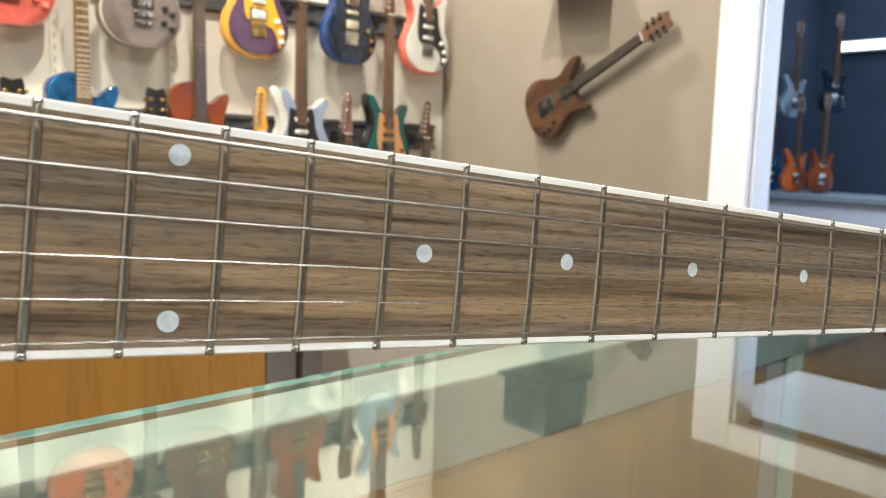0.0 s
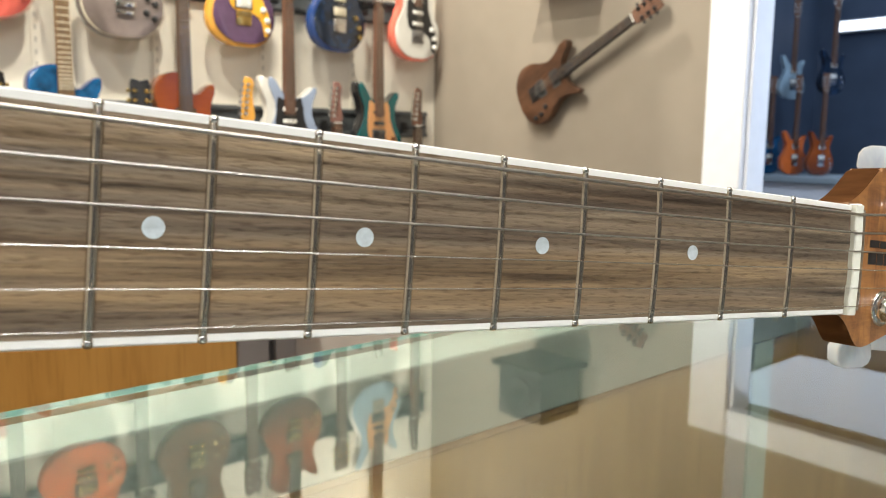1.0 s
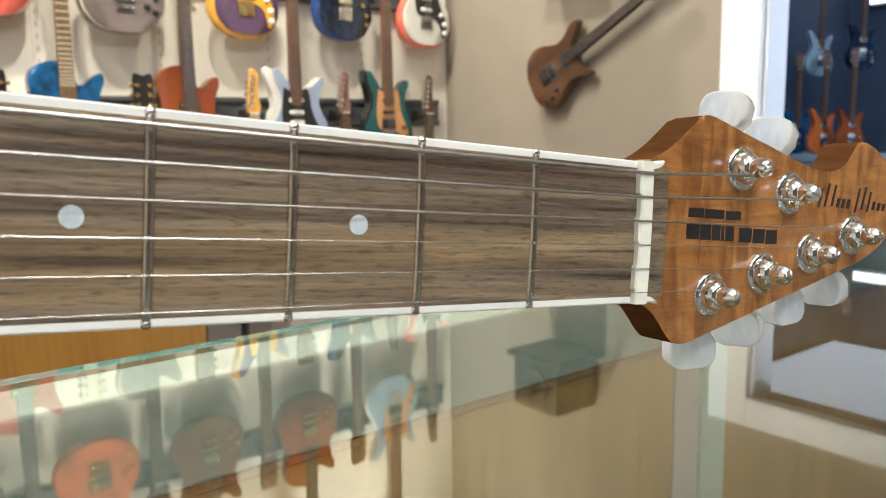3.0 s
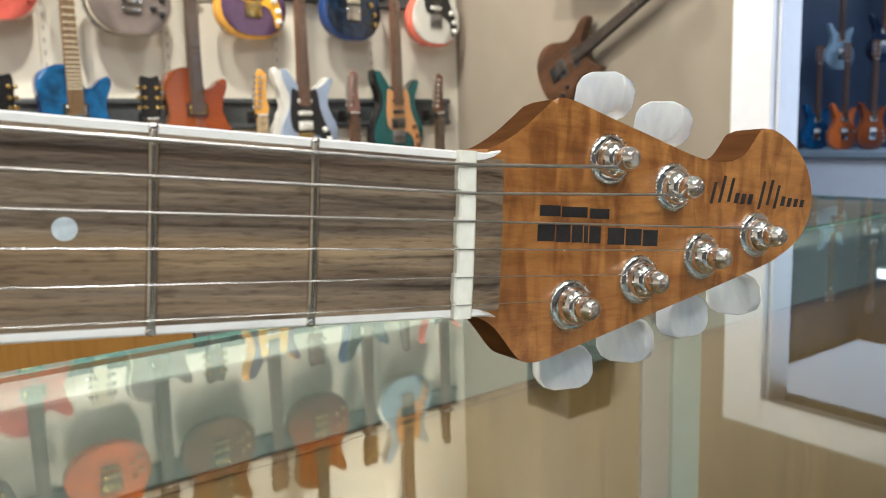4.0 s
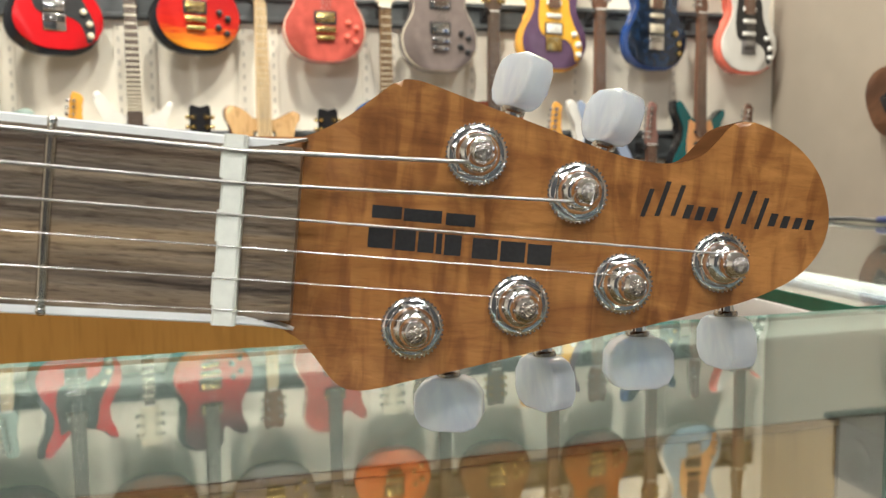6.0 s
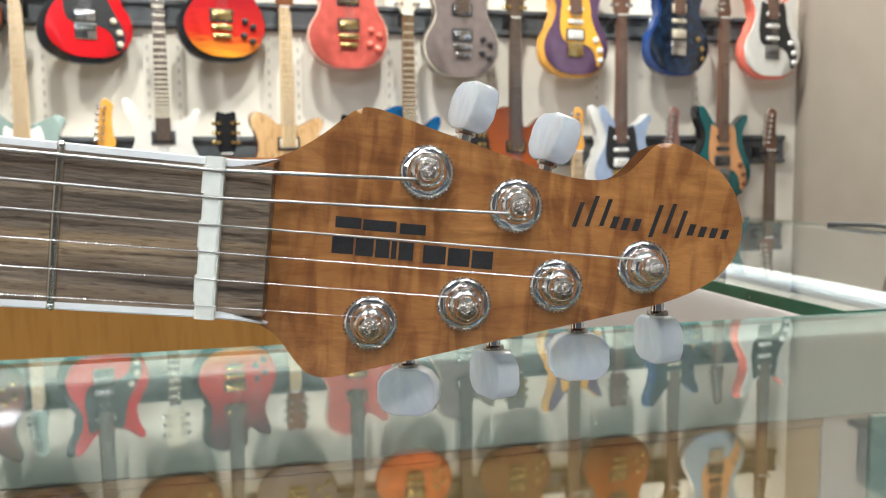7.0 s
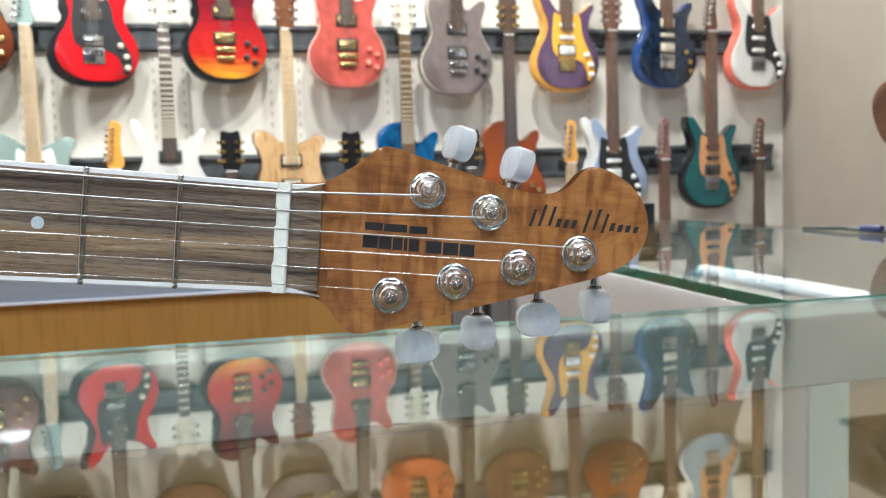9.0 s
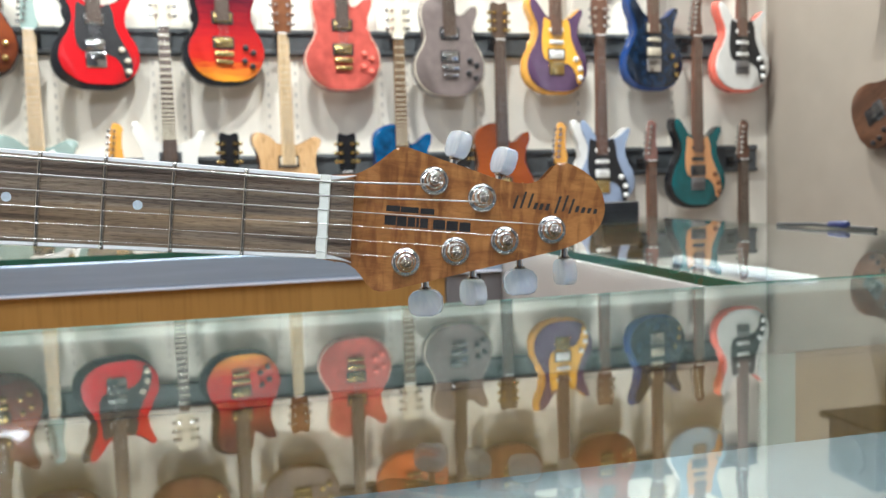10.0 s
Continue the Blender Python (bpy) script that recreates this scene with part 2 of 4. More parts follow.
GREY_PANEL = shader("grey_panel", rgb(0.27, 0.245, 0.23), 0.5, vary=0.06, scale=12)
STAFF_GREY = shader("staff_side_grey", rgb(0.40, 0.375, 0.36), 0.5, vary=0.06, scale=12)
GREY_POST = shader("grey_post", rgb(0.18, 0.17, 0.17), 0.5, vary=0.1, scale=12)
GREY_WALL = shader("grey_wall", rgb(0.052, 0.054, 0.060), 0.7, vary=0.1, scale=3)
SLOT_GREY = shader("slot_grey", rgb(0.52, 0.49, 0.44), 0.6, vary=0.1, scale=40)
BLACK = shader("black_plastic", rgb(0.02, 0.02, 0.022), 0.4, vary=0.2, scale=60)
PALE_BLUE = shader("blue_grey_liner", rgb(0.27, 0.33, 0.38), 0.6, vary=0.05, scale=14)
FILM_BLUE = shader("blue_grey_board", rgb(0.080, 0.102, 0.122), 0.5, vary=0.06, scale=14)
GREEN_RAIL = shader("grey_green_rail", rgb(0.16, 0.195, 0.182), 0.5, 0.0, vary=0.06, scale=20)
GREEN_STILE = shader("pale_green_stile", rgb(0.27, 0.34, 0.31), 0.3, vary=0.06, scale=20)
# white paint, its colour blued for the daylight that falls on the door frame
BLUED_WHITE_PAINT = shader("blued_white_paint", rgb(0.76, 0.79, 0.87), 0.4, vary=0.03, scale=20)
NAVY = shader("navy_wall", rgb(0.055, 0.082, 0.135), 0.6, vary=0.15, scale=4)
GLASS = glass("counter_glass", rgb(0.68, 0.735, 0.69))
GLASS_EDGE = shader("green_glass_edge", rgb(0.02, 0.11, 0.075), 0.12, vary=0.25, scale=30, coat=0.6)
GLASS_EDGE_LIGHT = shader("polished_glass_edge", rgb(0.16, 0.33, 0.28), 0.15, vary=0.2, scale=30, coat=0.6)
LED = glow("led_strip", rgb(1.0, 0.98, 0.95), 1.5)
LAMP_FACE = glow("lamp_diffuser", rgb(1.0, 0.95, 0.88), 4.0)
GOLD = shader("gold_hardware", rgb(0.83, 0.62, 0.25), 0.2, 1.0, vary=0.1, scale=200)

# ---- builders ----


def part(name, bm, material, parent=None, label="", smooth=False, at=None):
    """Links a bmesh as one mesh object under a thing or a part."""
    me = bpy.data.meshes.new(name)
    bmesh.ops.recalc_face_normals(bm, faces=bm.faces)
    bm.to_mesh(me)
    bm.free()
    for mm in (material if isinstance(material, (list, tuple)) else [material]):
        me.materials.append(mm)
    if smooth:
        me.polygons.foreach_set("use_smooth", [True] * len(me.polygons))
        me.set_sharp_from_angle(angle=radians(38))
    ob = new(name, me)
    if parent is not None:
        ob.parent = parent
    if at is not None:
        ob.matrix_basis = at
    if label:
        tagged(ob, label)
    return ob


def again(ob, parent, at=None):
    """Another object on the same mesh, with no further parts."""
    o = new(ob.name.split(".")[0], ob.data)
    o.parent = parent
    if at is not None:
        o.matrix_basis = at
    return o


def box(x0, y0, z0, x1, y1, z1, bevel=0.0, bm=None, seg=2):
    own = bmesh.new()
    bmesh.ops.create_cube(own, size=1.0)
    bmesh.ops.scale(own, vec=(x1 - x0, y1 - y0, z1 - z0), verts=own.verts)
    bmesh.ops.translate(own, vec=((x0 + x1) / 2, (y0 + y1) / 2, (z0 + z1) / 2), verts=own.verts)
    if bevel:
        bmesh.ops.bevel(own, geom=own.edges[:], offset=bevel, segments=seg, profile=0.5, affect="EDGES")
    if bm is None:
        return own
    me = bpy.data.meshes.new("tmp")
    own.to_mesh(me)
    own.free()
    bm.from_mesh(me)
    bpy.data.meshes.remove(me)
    return bm


def lathe(profile, axis="y", steps=24, bm=None, centre=(0, 0, 0)):
    """Turns (radius, height) pairs round an axis."""
    bm = bm or bmesh.new()
    rings = []
    for r, h in profile:
        ring = []
        for i in range(steps):
            a = 2 * math.pi * i / steps
            u, w = r * math.cos(a), r * math.sin(a)
            v = {"x": (h, u, w), "y": (u, h, w), "z": (u, w, h)}[axis]
            ring.append(bm.verts.new([v[k] + centre[k] for k in range(3)]))
        rings.append(ring)
    for a, b in zip(rings, rings[1:]):
        for i in range(steps):
            j = (i + 1) % steps
            bm.faces.new((a[i], a[j], b[j], b[i]))
    bm.faces.new(rings[0][::-1])
    bm.faces.new(rings[-1])
    return bm


def smooth_loop(points, steps=4, closed=True):
    """A rounded line through points."""
    out, n = [], len(points)
    P = [Vector(p) for p in points]
    for i in range(n if closed else n - 1):
        p0, p1, p2, p3 = (P[(i - 1) % n], P[i], P[(i + 1) % n], P[(i + 2) % n]) if closed else (P[max(i - 1, 0)], P[i], P[i + 1], P[min(i + 2, n - 1)])
        for k in range(steps):
            t = k / steps
            out.append(0.5 * ((2 * p1) + (p2 - p0) * t + (2 * p0 - 5 * p1 + 4 * p2 - p3) * t * t + (3 * p1 - p0 - 3 * p2 + p3) * t ** 3))
    if not closed:
        out.append(P[-1])
    return out


def plate(outline, y0, y1, bevel=0.0, seg=2):
    """A flat shape in the x-z plane, y0 (front) to y1 (back), with rounded edges."""
    bm = bmesh.new()
    f = [bm.verts.new((p[0], y0, p[1])) for p in outline]
    b = [bm.verts.new((p[0], y1, p[1])) for p in outline]
    bm.faces.new(f)
    bm.faces.new(b[::-1])
    n = len(f)
    rim = []
    for i in range(n):
        j = (i + 1) % n
        bm.faces.new((f[j], f[i], b[i], b[j]))
    if bevel:
        rim = [e for e in bm.edges if abs(e.verts[0].co.y - e.verts[1].co.y) < 1e-7]
        bmesh.ops.bevel(bm, geom=rim, offset=bevel, segments=seg, profile=0.5, affect="EDGES", clamp_overlap=True)
    bmesh.ops.triangulate(bm, faces=[f for f in bm.faces if len(f.verts) > 4])
    return bm


def tube(points, radius, steps=8, bm=None):
    """A round bar along points."""
    bm = bm or bmesh.new()
    pts = [Vector(p) for p in points]
    rings = []
    for i, p in enumerate(pts):
        d = (pts[min(i + 1, len(pts) - 1)] - pts[max(i - 1, 0)]).normalized()
        u = d.cross(Vector((0, 0, 1)) if abs(d.z) < 0.9 else Vector((0, 1, 0))).normalized()
        w = d.cross(u)
        r = radius[i] if isinstance(radius, (list, tuple)) else radius
        rings.append([bm.verts.new(p + r * (math.cos(2 * math.pi * k / steps) * u + math.sin(2 * math.pi * k / steps) * w)) for k in range(steps)])
    for a, b in zip(rings, rings[1:]):
        for k in range(steps):
            bm.faces.new((a[k], a[(k + 1) % steps], b[(k + 1) % steps], b[k]))
    bm.faces.new(rings[0][::-1])
    bm.faces.new(rings[-1])
    return bm


def empty(name, at, label, category, group="", kind=""):
    ob = new(name)
    ob.matrix_basis = at
    return tagged(ob, label, category, group, kind)


def slab(name, x0, y0, z0, x1, y1, z1, material, label="", kind="structure", category="", bevel=0.0, parent=None):
    ob = part(name, box(x0, y0, z0, x1, y1, z1, bevel), material, parent)
    return tagged(ob, label, category, "", kind if parent is None else "")


# ---- the room ----
WALL_Y, WALL_X = 3.15, 2.45
slab("floor", -4.0, -3.2, -0.1, 5.6, WALL_Y + 0.15, 0.0, FLOOR, "grey shop floor")
slab("ceiling", -4.0, -3.2, CEILING, 5.6, WALL_Y + 0.15, CEILING + 0.1, CEIL, "off-white shop ceiling")
slab("wall_north", -4.0, WALL_Y, 0.0, WALL_X + 0.0, WALL_Y + 0.15, CEILING, WALL_CREAM, "cream display wall behind hanging guitars")
slab("wall_west", -4.15, -3.2, 0.0, -4.0, WALL_Y + 0.15, CEILING, WALL_CREAM, "plain cream wall")
# unseen wall, its grey picked so the chrome reflects dark
slab("wall_south", -4.0, -3.35, 0.0, 5.6, -3.2, CEILING, GREY_WALL, "unseen dark grey wall that darkens chrome reflections")
# the east wall has a doorway from y 0.35 to 1.40, 1.88 high
DOOR_Y0, DOOR_Y1, DOOR_TOP = 0.35, 1.40, 1.88
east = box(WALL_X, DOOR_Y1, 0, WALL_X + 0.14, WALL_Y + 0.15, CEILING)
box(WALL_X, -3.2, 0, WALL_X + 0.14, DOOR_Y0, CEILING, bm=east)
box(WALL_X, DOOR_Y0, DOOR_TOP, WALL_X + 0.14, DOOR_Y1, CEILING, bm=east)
tagged(part("wall_east", east, WALL_BEIGE_DIMMED), "smooth beige wall, darkened for weak light, with a white-framed doorway", "", "", "structure")
frame_thing = empty("door_1", pose(WALL_X, 0, 0), "white glazed door frame in the beige wall", "door frame", "", "structure")
part("jamb", box(-0.05, DOOR_Y1 - 0.03, 0, 0.0, DOOR_Y1 + 0.125, DOOR_TOP + 0.09, 0.006), BLUED_WHITE_PAINT, frame_thing)
part("stop", box(-0.025, DOOR_Y1 - 0.045, 0, 0.10, DOOR_Y1 - 0.03, DOOR_TOP + 0.005, 0.004), BLUED_WHITE_PAINT, frame_thing)
part("jamb", box(-0.05, DOOR_Y0 - 0.13, 0, 0.0, DOOR_Y0 + 0.03, DOOR_TOP + 0.09, 0.006), BLUED_WHITE_PAINT, frame_thing)
part("head", box(-0.049, DOOR_Y0 + 0.03, DOOR_TOP - 0.02, 0.0, DOOR_Y1 - 0.03, DOOR_TOP + 0.09, 0.006), BLUED_WHITE_PAINT, frame_thing)
# the blue room behind it
slab("wall_annex_back", 5.45, -3.2, 0.0, 5.6, WALL_Y + 0.15, 2.7, NAVY, "dark navy wall of the next room")
slab("wall_annex_side", WALL_X + 0.14, 2.52, 0.0, 5.45, 2.66, 2.44, NAVY, "dark navy side wall of the next room")
slab("wall_annex_front", WALL_X + 0.14, -0.6, 0.0, 5.45, -0.45, 2.44, NAVY, "dark navy side wall of the next room")
slab("ceiling_annex", WALL_X + 0.14, -0.6, 2.44, 5.45, 2.66, 2.54, CEIL, "pale ceiling of the next room")
# glowing bar added for a bright white strip whose source is not known
bar_thing = empty("bright_bar", pose(5.44, 2.62, 1.93), "small glowing white bar on the navy wall, for a bright strip", "light box")
part("case", box(-0.06, -0.62, -0.05, 0.0, -0.26, 0.03, 0.006), BLUED_WHITE_PAINT, bar_thing)
part("diffuser", box(-0.066, -0.61, -0.04, -0.06, -0.27, 0.02, 0.002), glow("bar_glow", rgb(0.9, 0.95, 1.0), 2.5), bar_thing)
# glowing sheet added so the ceiling shows bright in the counter glass
lum = empty("glowing_ceiling_sheet", pose(4.0, 1.0, 2.44), "pale blue sheet glowing in place of the lit navy-room ceiling", "ceiling light")
part("frame", box(-1.35, -1.4, -0.03, 1.42, 1.49, 0.0, 0.004), BLUED_WHITE_PAINT, lum)
part("diffuser", box(-1.32, -1.37, -0.036, 1.39, 1.46, -0.030, 0.001), glow("blue_ceiling_glow", rgb(0.72, 0.84, 1.0), 0.9), lum)
cab = empty("display_cabinet", pose(4.6, 1.75, 0), "light grey display cabinet under hanging guitars", "cabinet")
part("carcass", box(-0.25, -1.3, 0.08, 0.25, 0.9, 0.9, 0.01), BLUED_WHITE_PAINT, cab)
part("top", box(-0.28, -1.33, 0.9, 0.28, 0.93, 0.94, 0.006), PALE_BLUE, cab)
part("plinth", box(-0.22, -1.27, 0, 0.22, 0.87, 0.08), GREY_POST, cab)

# dark hanging rails on the display wall
for z0, z1 in ((0.585, 0.70), (1.14, 1.27), (1.69, 1.80), (2.24, 2.35)):
    rail = empty("wall_rail", pose(-0.8, WALL_Y, z0), "dark grey metal rail for guitar hangers on the cream wall", "rail", "wall rails")
    part("back_plate", box(-3.0, -0.018, 0, 3.18, -0.0, z1 - z0, 0.003), RAIL, rail)
    part("lip", box(-3.0, -0.030, z1 - z0 - 0.022, 3.18, -0.018, z1 - z0 - 0.004, 0.003), RAIL, rail)
    part("lip", box(-3.0, -0.030, 0.004, 3.18, -0.018, 0.022, 0.003), RAIL, rail)

# slotted uprights behind the hanging guitars
slot = None
for ux in (-0.872, -0.376, 0.088, 0.578, 1.030, 1.504, 1.987):
    up = empty("slotted_upright", pose(ux, WALL_Y, 0.3), "cream slotted metal upright on the display wall", "wall upright", "slotted uprights")
    for z0, z1 in ((0.402, 0.838), (0.972, 1.388), (1.502, 1.938), (2.052, 2.9)):
        part("strip", box(-0.075, -0.008, z0, 0.075, 0.0, z1, 0.002), WALL_CREAM, up)
    for n in range(9):
        for sx in (-0.058, 0.058):
            at = Matrix.Translation((sx, -0.008, 1.00 + n * 0.045))
            if slot is None:
                slot = part("slot", box(-0.005, -0.0012, -0.010, 0.005, 0.0008, 0.010, 0.0005, seg=1), SLOT_GREY, up, at=at)
            else:
                again(slot, up, at)

for lx, ly, lw in LAMP_SPOTS:
    lamp = empty("ceiling_light", pose(lx, ly, CEILING), "small round white ceiling downlight" if ly > 0 else "wide round white ceiling lamp", "ceiling light", "ceiling lights")
    wide = Matrix.Diagonal((1, 1, 1, 1) if ly > 0 else (2.9, 2.9, 1, 1))
    part("trim_ring", lathe([(0.115, 0.0), (0.115, -0.012), (0.108, -0.030), (0.092, -0.034), (0.090, -0.020), (0.090, 0.0)], "z", 28), BLUED_WHITE_PAINT, lamp, smooth=True, at=wide)
    part("diffuser", lathe([(0.088, -0.004), (0.088, -0.018), (0.05, -0.024), (0.01, -0.026)], "z", 28), LAMP_FACE, lamp, smooth=True, at=wide)

# ---- counters ----
TOP = 1.0


def glass_top(parent, x0, y0, x1, y1, label, edge):
    bm = box(x0, y0, TOP - 0.012, x1, y1, TOP, 0.0006, seg=1)
    for f in bm.faces:
        f.material_index = 0 if abs(f.normal.z) > 0.9 else 1
    ob = part("glass_top", bm, [GLASS, edge], parent, label)
    ob.visible_shadow = False
    return ob


# showcase in front, with the guitar on it
near = empty("glass_showcase", pose(0, 0, 0), "wooden showcase under a clear glass top", "showcase", "shop counters")
part("front_panel", box(-1.4, -0.52, 0, 1.058, -0.49, TOP - 0.013, 0.003), OAK, near)
part("back_panel", box(-1.4, 0.262, 0, 1.029, 0.292, 0.93, 0.003), OAK, near)
part("back_rail", box(-1.4, 0.246, 0.931, 1.029, 0.292, TOP - 0.013, 0.002), GREEN_RAIL, near)
part("inner_panel", box(-1.37, 0.252, 0.601, 0.378, 0.2615, 0.924, 0.001), SHADED_LINING_OAK, near, "upright oak veneer lining under the glass, coloured as in shade")
part("inner_panel", box(0.452, 0.252, 0.601, 1.029, 0.2615, 0.924, 0.001), SHADED_LINING_OAK, near, "upright oak veneer lining under the glass, coloured as in shade")
part("panel_lip", box(-1.37, 0.249, 0.9245, 0.378, 0.2615, 0.9305, 0.0015), SHADED_INSIDE_OAK, near)
part("panel_lip", box(0.452, 0.249, 0.9245, 1.029, 0.2615, 0.9305, 0.0015), SHADED_INSIDE_OAK, near)
part("stile", box(0.3785, 0.250, 0.601, 0.414, 0.2615, 0.9305, 0.001), GREY_PANEL, near)
part("glass_stile", box(0.4145, 0.247, 0.601, 0.4515, 0.2615, 0.9305, 0.001), GREEN_STILE, near, "pale green upright strip")
part("bottom", box(-1.37, -0.488, 0.58, 1.029, 0.2515, 0.60, 0.002), SHADED_INSIDE_OAK, near)
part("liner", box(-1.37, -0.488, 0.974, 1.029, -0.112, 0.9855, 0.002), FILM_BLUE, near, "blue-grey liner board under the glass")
part("side_panel", box(-1.4, -0.489, 0, -1.372, 0.26, TOP - 0.013), OAK, near)
part("side_panel", box(1.03, -0.489, 0, 1.058, 0.26, TOP - 0.013), GREY_PANEL, near)
glass_top(near, -1.42, -0.54, 1.09, 0.298, "clear glass showcase top with a polished green edge", GLASS_EDGE_LIGHT)

side = empty("side_showcase", pose(0, 0, 0), "grey side showcase under thick green-edged glass", "showcase", "shop counters")
part("staff_panel", box(0.452, 0.30, 0, 0.475, 1.185, TOP - 0.014, 0.003), STAFF_GREY, side)
part("outer_panel", box(1.045, 0.30, 0, 1.07, 1.745, TOP - 0.014, 0.003), GREY_PANEL, side)
# low dark liner added to keep this case's interior dark
part("liner", box(0.476, 0.30, 0.50, 1.044, 1.185, 0.52), GREY_POST, side)
glass_top(side, 0.437, 0.304, 1.09, 1.186, "thick clear glass top with a dark green edge", GLASS_EDGE)
led = empty("led_strip", pose(0, 0, 0), "white LED strip glowing under the glass top", "light strip")
part("channel", box(0.532, 0.345, 0.972, 0.565, 0.65, 0.978, 0.001), ALU, led)
part("diffuser", box(0.541, 0.347, 0.978, 0.556, 0.64, 0.986, 0.003), LED, led)
part("bracket", box(0.54, 0.335, 0.82, 0.556, 0.365, 0.972), ALU, led)

far = empty("back_showcase", pose(0, 0, 0), "oak veneer showcase with an aluminium edge under glass", "showcase", "shop counters")
part("staff_panel", box(-2.0, 1.19, 0, 0.334, 1.215, 0.927, 0.002), OAK, far)
part("staff_panel", box(0.466, 1.19, 0, 0.60, 1.215, 0.927, 0.002), OAK, far)
part("post", box(0.335, 1.186, 0, 0.398, 1.216, 0.926, 0.003), GREY_POST, far)
part("post", box(0.413, 1.186, 0, 0.465, 1.216, 0.926, 0.003), GREY_POST, far)
# black strip put in for the shade of the gap between the posts
part("gap_shade_strip", box(0.398, 1.20, 0, 0.413, 1.215, 0.926), BLACK, far)
part("edge_profile", box(-2.0, 1.178, 0.934, 0.60, 1.20, TOP - 0.013, 0.003), ALU, far)
part("edge_lip", box(-2.0, 1.172, 0.9285, 0.60, 1.20, 0.9335, 0.0015), BLUED_WHITE_PAINT, far)
part("outer_panel", box(-2.0, 1.72, 0, 1.044, 1.745, TOP - 0.013, 0.002), OAK, far)
part("liner", box(-2.0, 1.216, 0.80, 1.044, 1.719, 0.82), PALE_BLUE, far)
glass_top(far, -2.02, 1.170, 0.435, 1.76, "clear glass top with a dark green edge", GLASS_EDGE)
glass_top(far, 0.437, 1.188, 1.09, 1.76, "clear glass top joining two showcases", GLASS_EDGE)

# ---- the guitar on the counter ----
# its own axes: x along the neck from the nut to the tip, y into the board, z across the strings
hero = new("electric_guitar")
hero.matrix_basis = Matrix(((0.98346, 0.14757, 0.10502, 0.0), (-0.15266, 0.98738, 0.04220, 0.0), (-0.09747, -0.05754, 0.99357, 1.09092), (0, 0, 0, 1)))
tagged(hero, "roasted maple electric guitar on its side on the glass counter", "guitar")
SCALE = 0.648


def fret_x(n):
    return -SCALE * (1 - 2 ** (-n / 12))


def half_width(x):
    return 0.0206 + max(0.0, -x) * (0.0258 - 0.0206) / 0.324


CROWN = 0.42  # radius of the arched board


def sag(z):
    return CROWN - math.sqrt(CROWN * CROWN - z * z)


# fingerboard: arched rosewood between white binding
def board_mesh(x0, x1, cells, inset, depth, drop=None):
    bm = bmesh.new()
    rows = []
    for i in range(cells + 1):
        x = x0 + (x1 - x0) * i / cells
        w = half_width(x) - inset
        d = drop(x) if drop else 0.0
        ring = [bm.verts.new((x, sag(w * k / 6) + d, w * k / 6)) for k in range(-6, 7)]
        ring += [bm.verts.new((x, depth, w)), bm.verts.new((x, depth, -w))]
        rows.append(ring)
    for a, b in zip(rows, rows[1:]):
        n = len(a)
        for k in range(n):
            bm.faces.new((a[k], a[(k + 1) % n], b[(k + 1) % n], b[k]))
    bm.faces.new(rows[0])
    bm.faces.new(rows[-1][::-1])
    return bm


LAST = -0.475
board = part("fingerboard", board_mesh(LAST, -0.0002, 16, 0.002, 0.0065), ROSEWOOD, hero, "dark streaked rosewood fingerboard", smooth=True)


def tail_drop(x):
    return 0.0003 + 0.0034 * max(0.0, (x - 0.0048) / 0.011) ** 2


part("fingerboard_end", board_mesh(0.0047, 0.0158, 6, 0.0012, 0.0108, tail_drop), ROSEWOOD, hero, "", True)

for s in (1, -1):
    bm = bmesh.new()
    rows = []
    xs = [LAST + (-LAST) * i / 14 for i in range(15)] + [0.003, 0.006, 0.009, 0.012, 0.0145, 0.0165]
    for x in xs:
        w = half_width(x)
        thin = 1.0 if x < 0.007 else max(0.12, 1 - (x - 0.007) / 0.0105)
        out = 0.0 if x < 0.006 else 0.0014 * ((x - 0.006) / 0.0105) ** 2
        d = 0.0 if x < 0.005 else 0.0062 * ((x - 0.005) / 0.0115) ** 2
        inner, outer = (w - 0.0020 * thin + out) * s, (w + out) * s
        y = sag(w) - 0.00005 + d
        rows.append([bm.verts.new(v) for v in ((x, y, inner), (x, y, outer - 0.0004 * s), (x, y + 0.0004, outer), (x, 0.0066 + d * 0.8, outer), (x, 0.0066 + d * 0.8, inner))])
    for a, b in zip(rows, rows[1:]):
        for k in range(5):
            bm.faces.new((a[k], a[(k + 1) % 5], b[(k + 1) % 5], b[k]))
    bm.faces.new(rows[0])
    bm.faces.new(rows[-1][::-1])
    part("binding", bm, BINDING, hero, "white plastic edge binding", smooth=True)

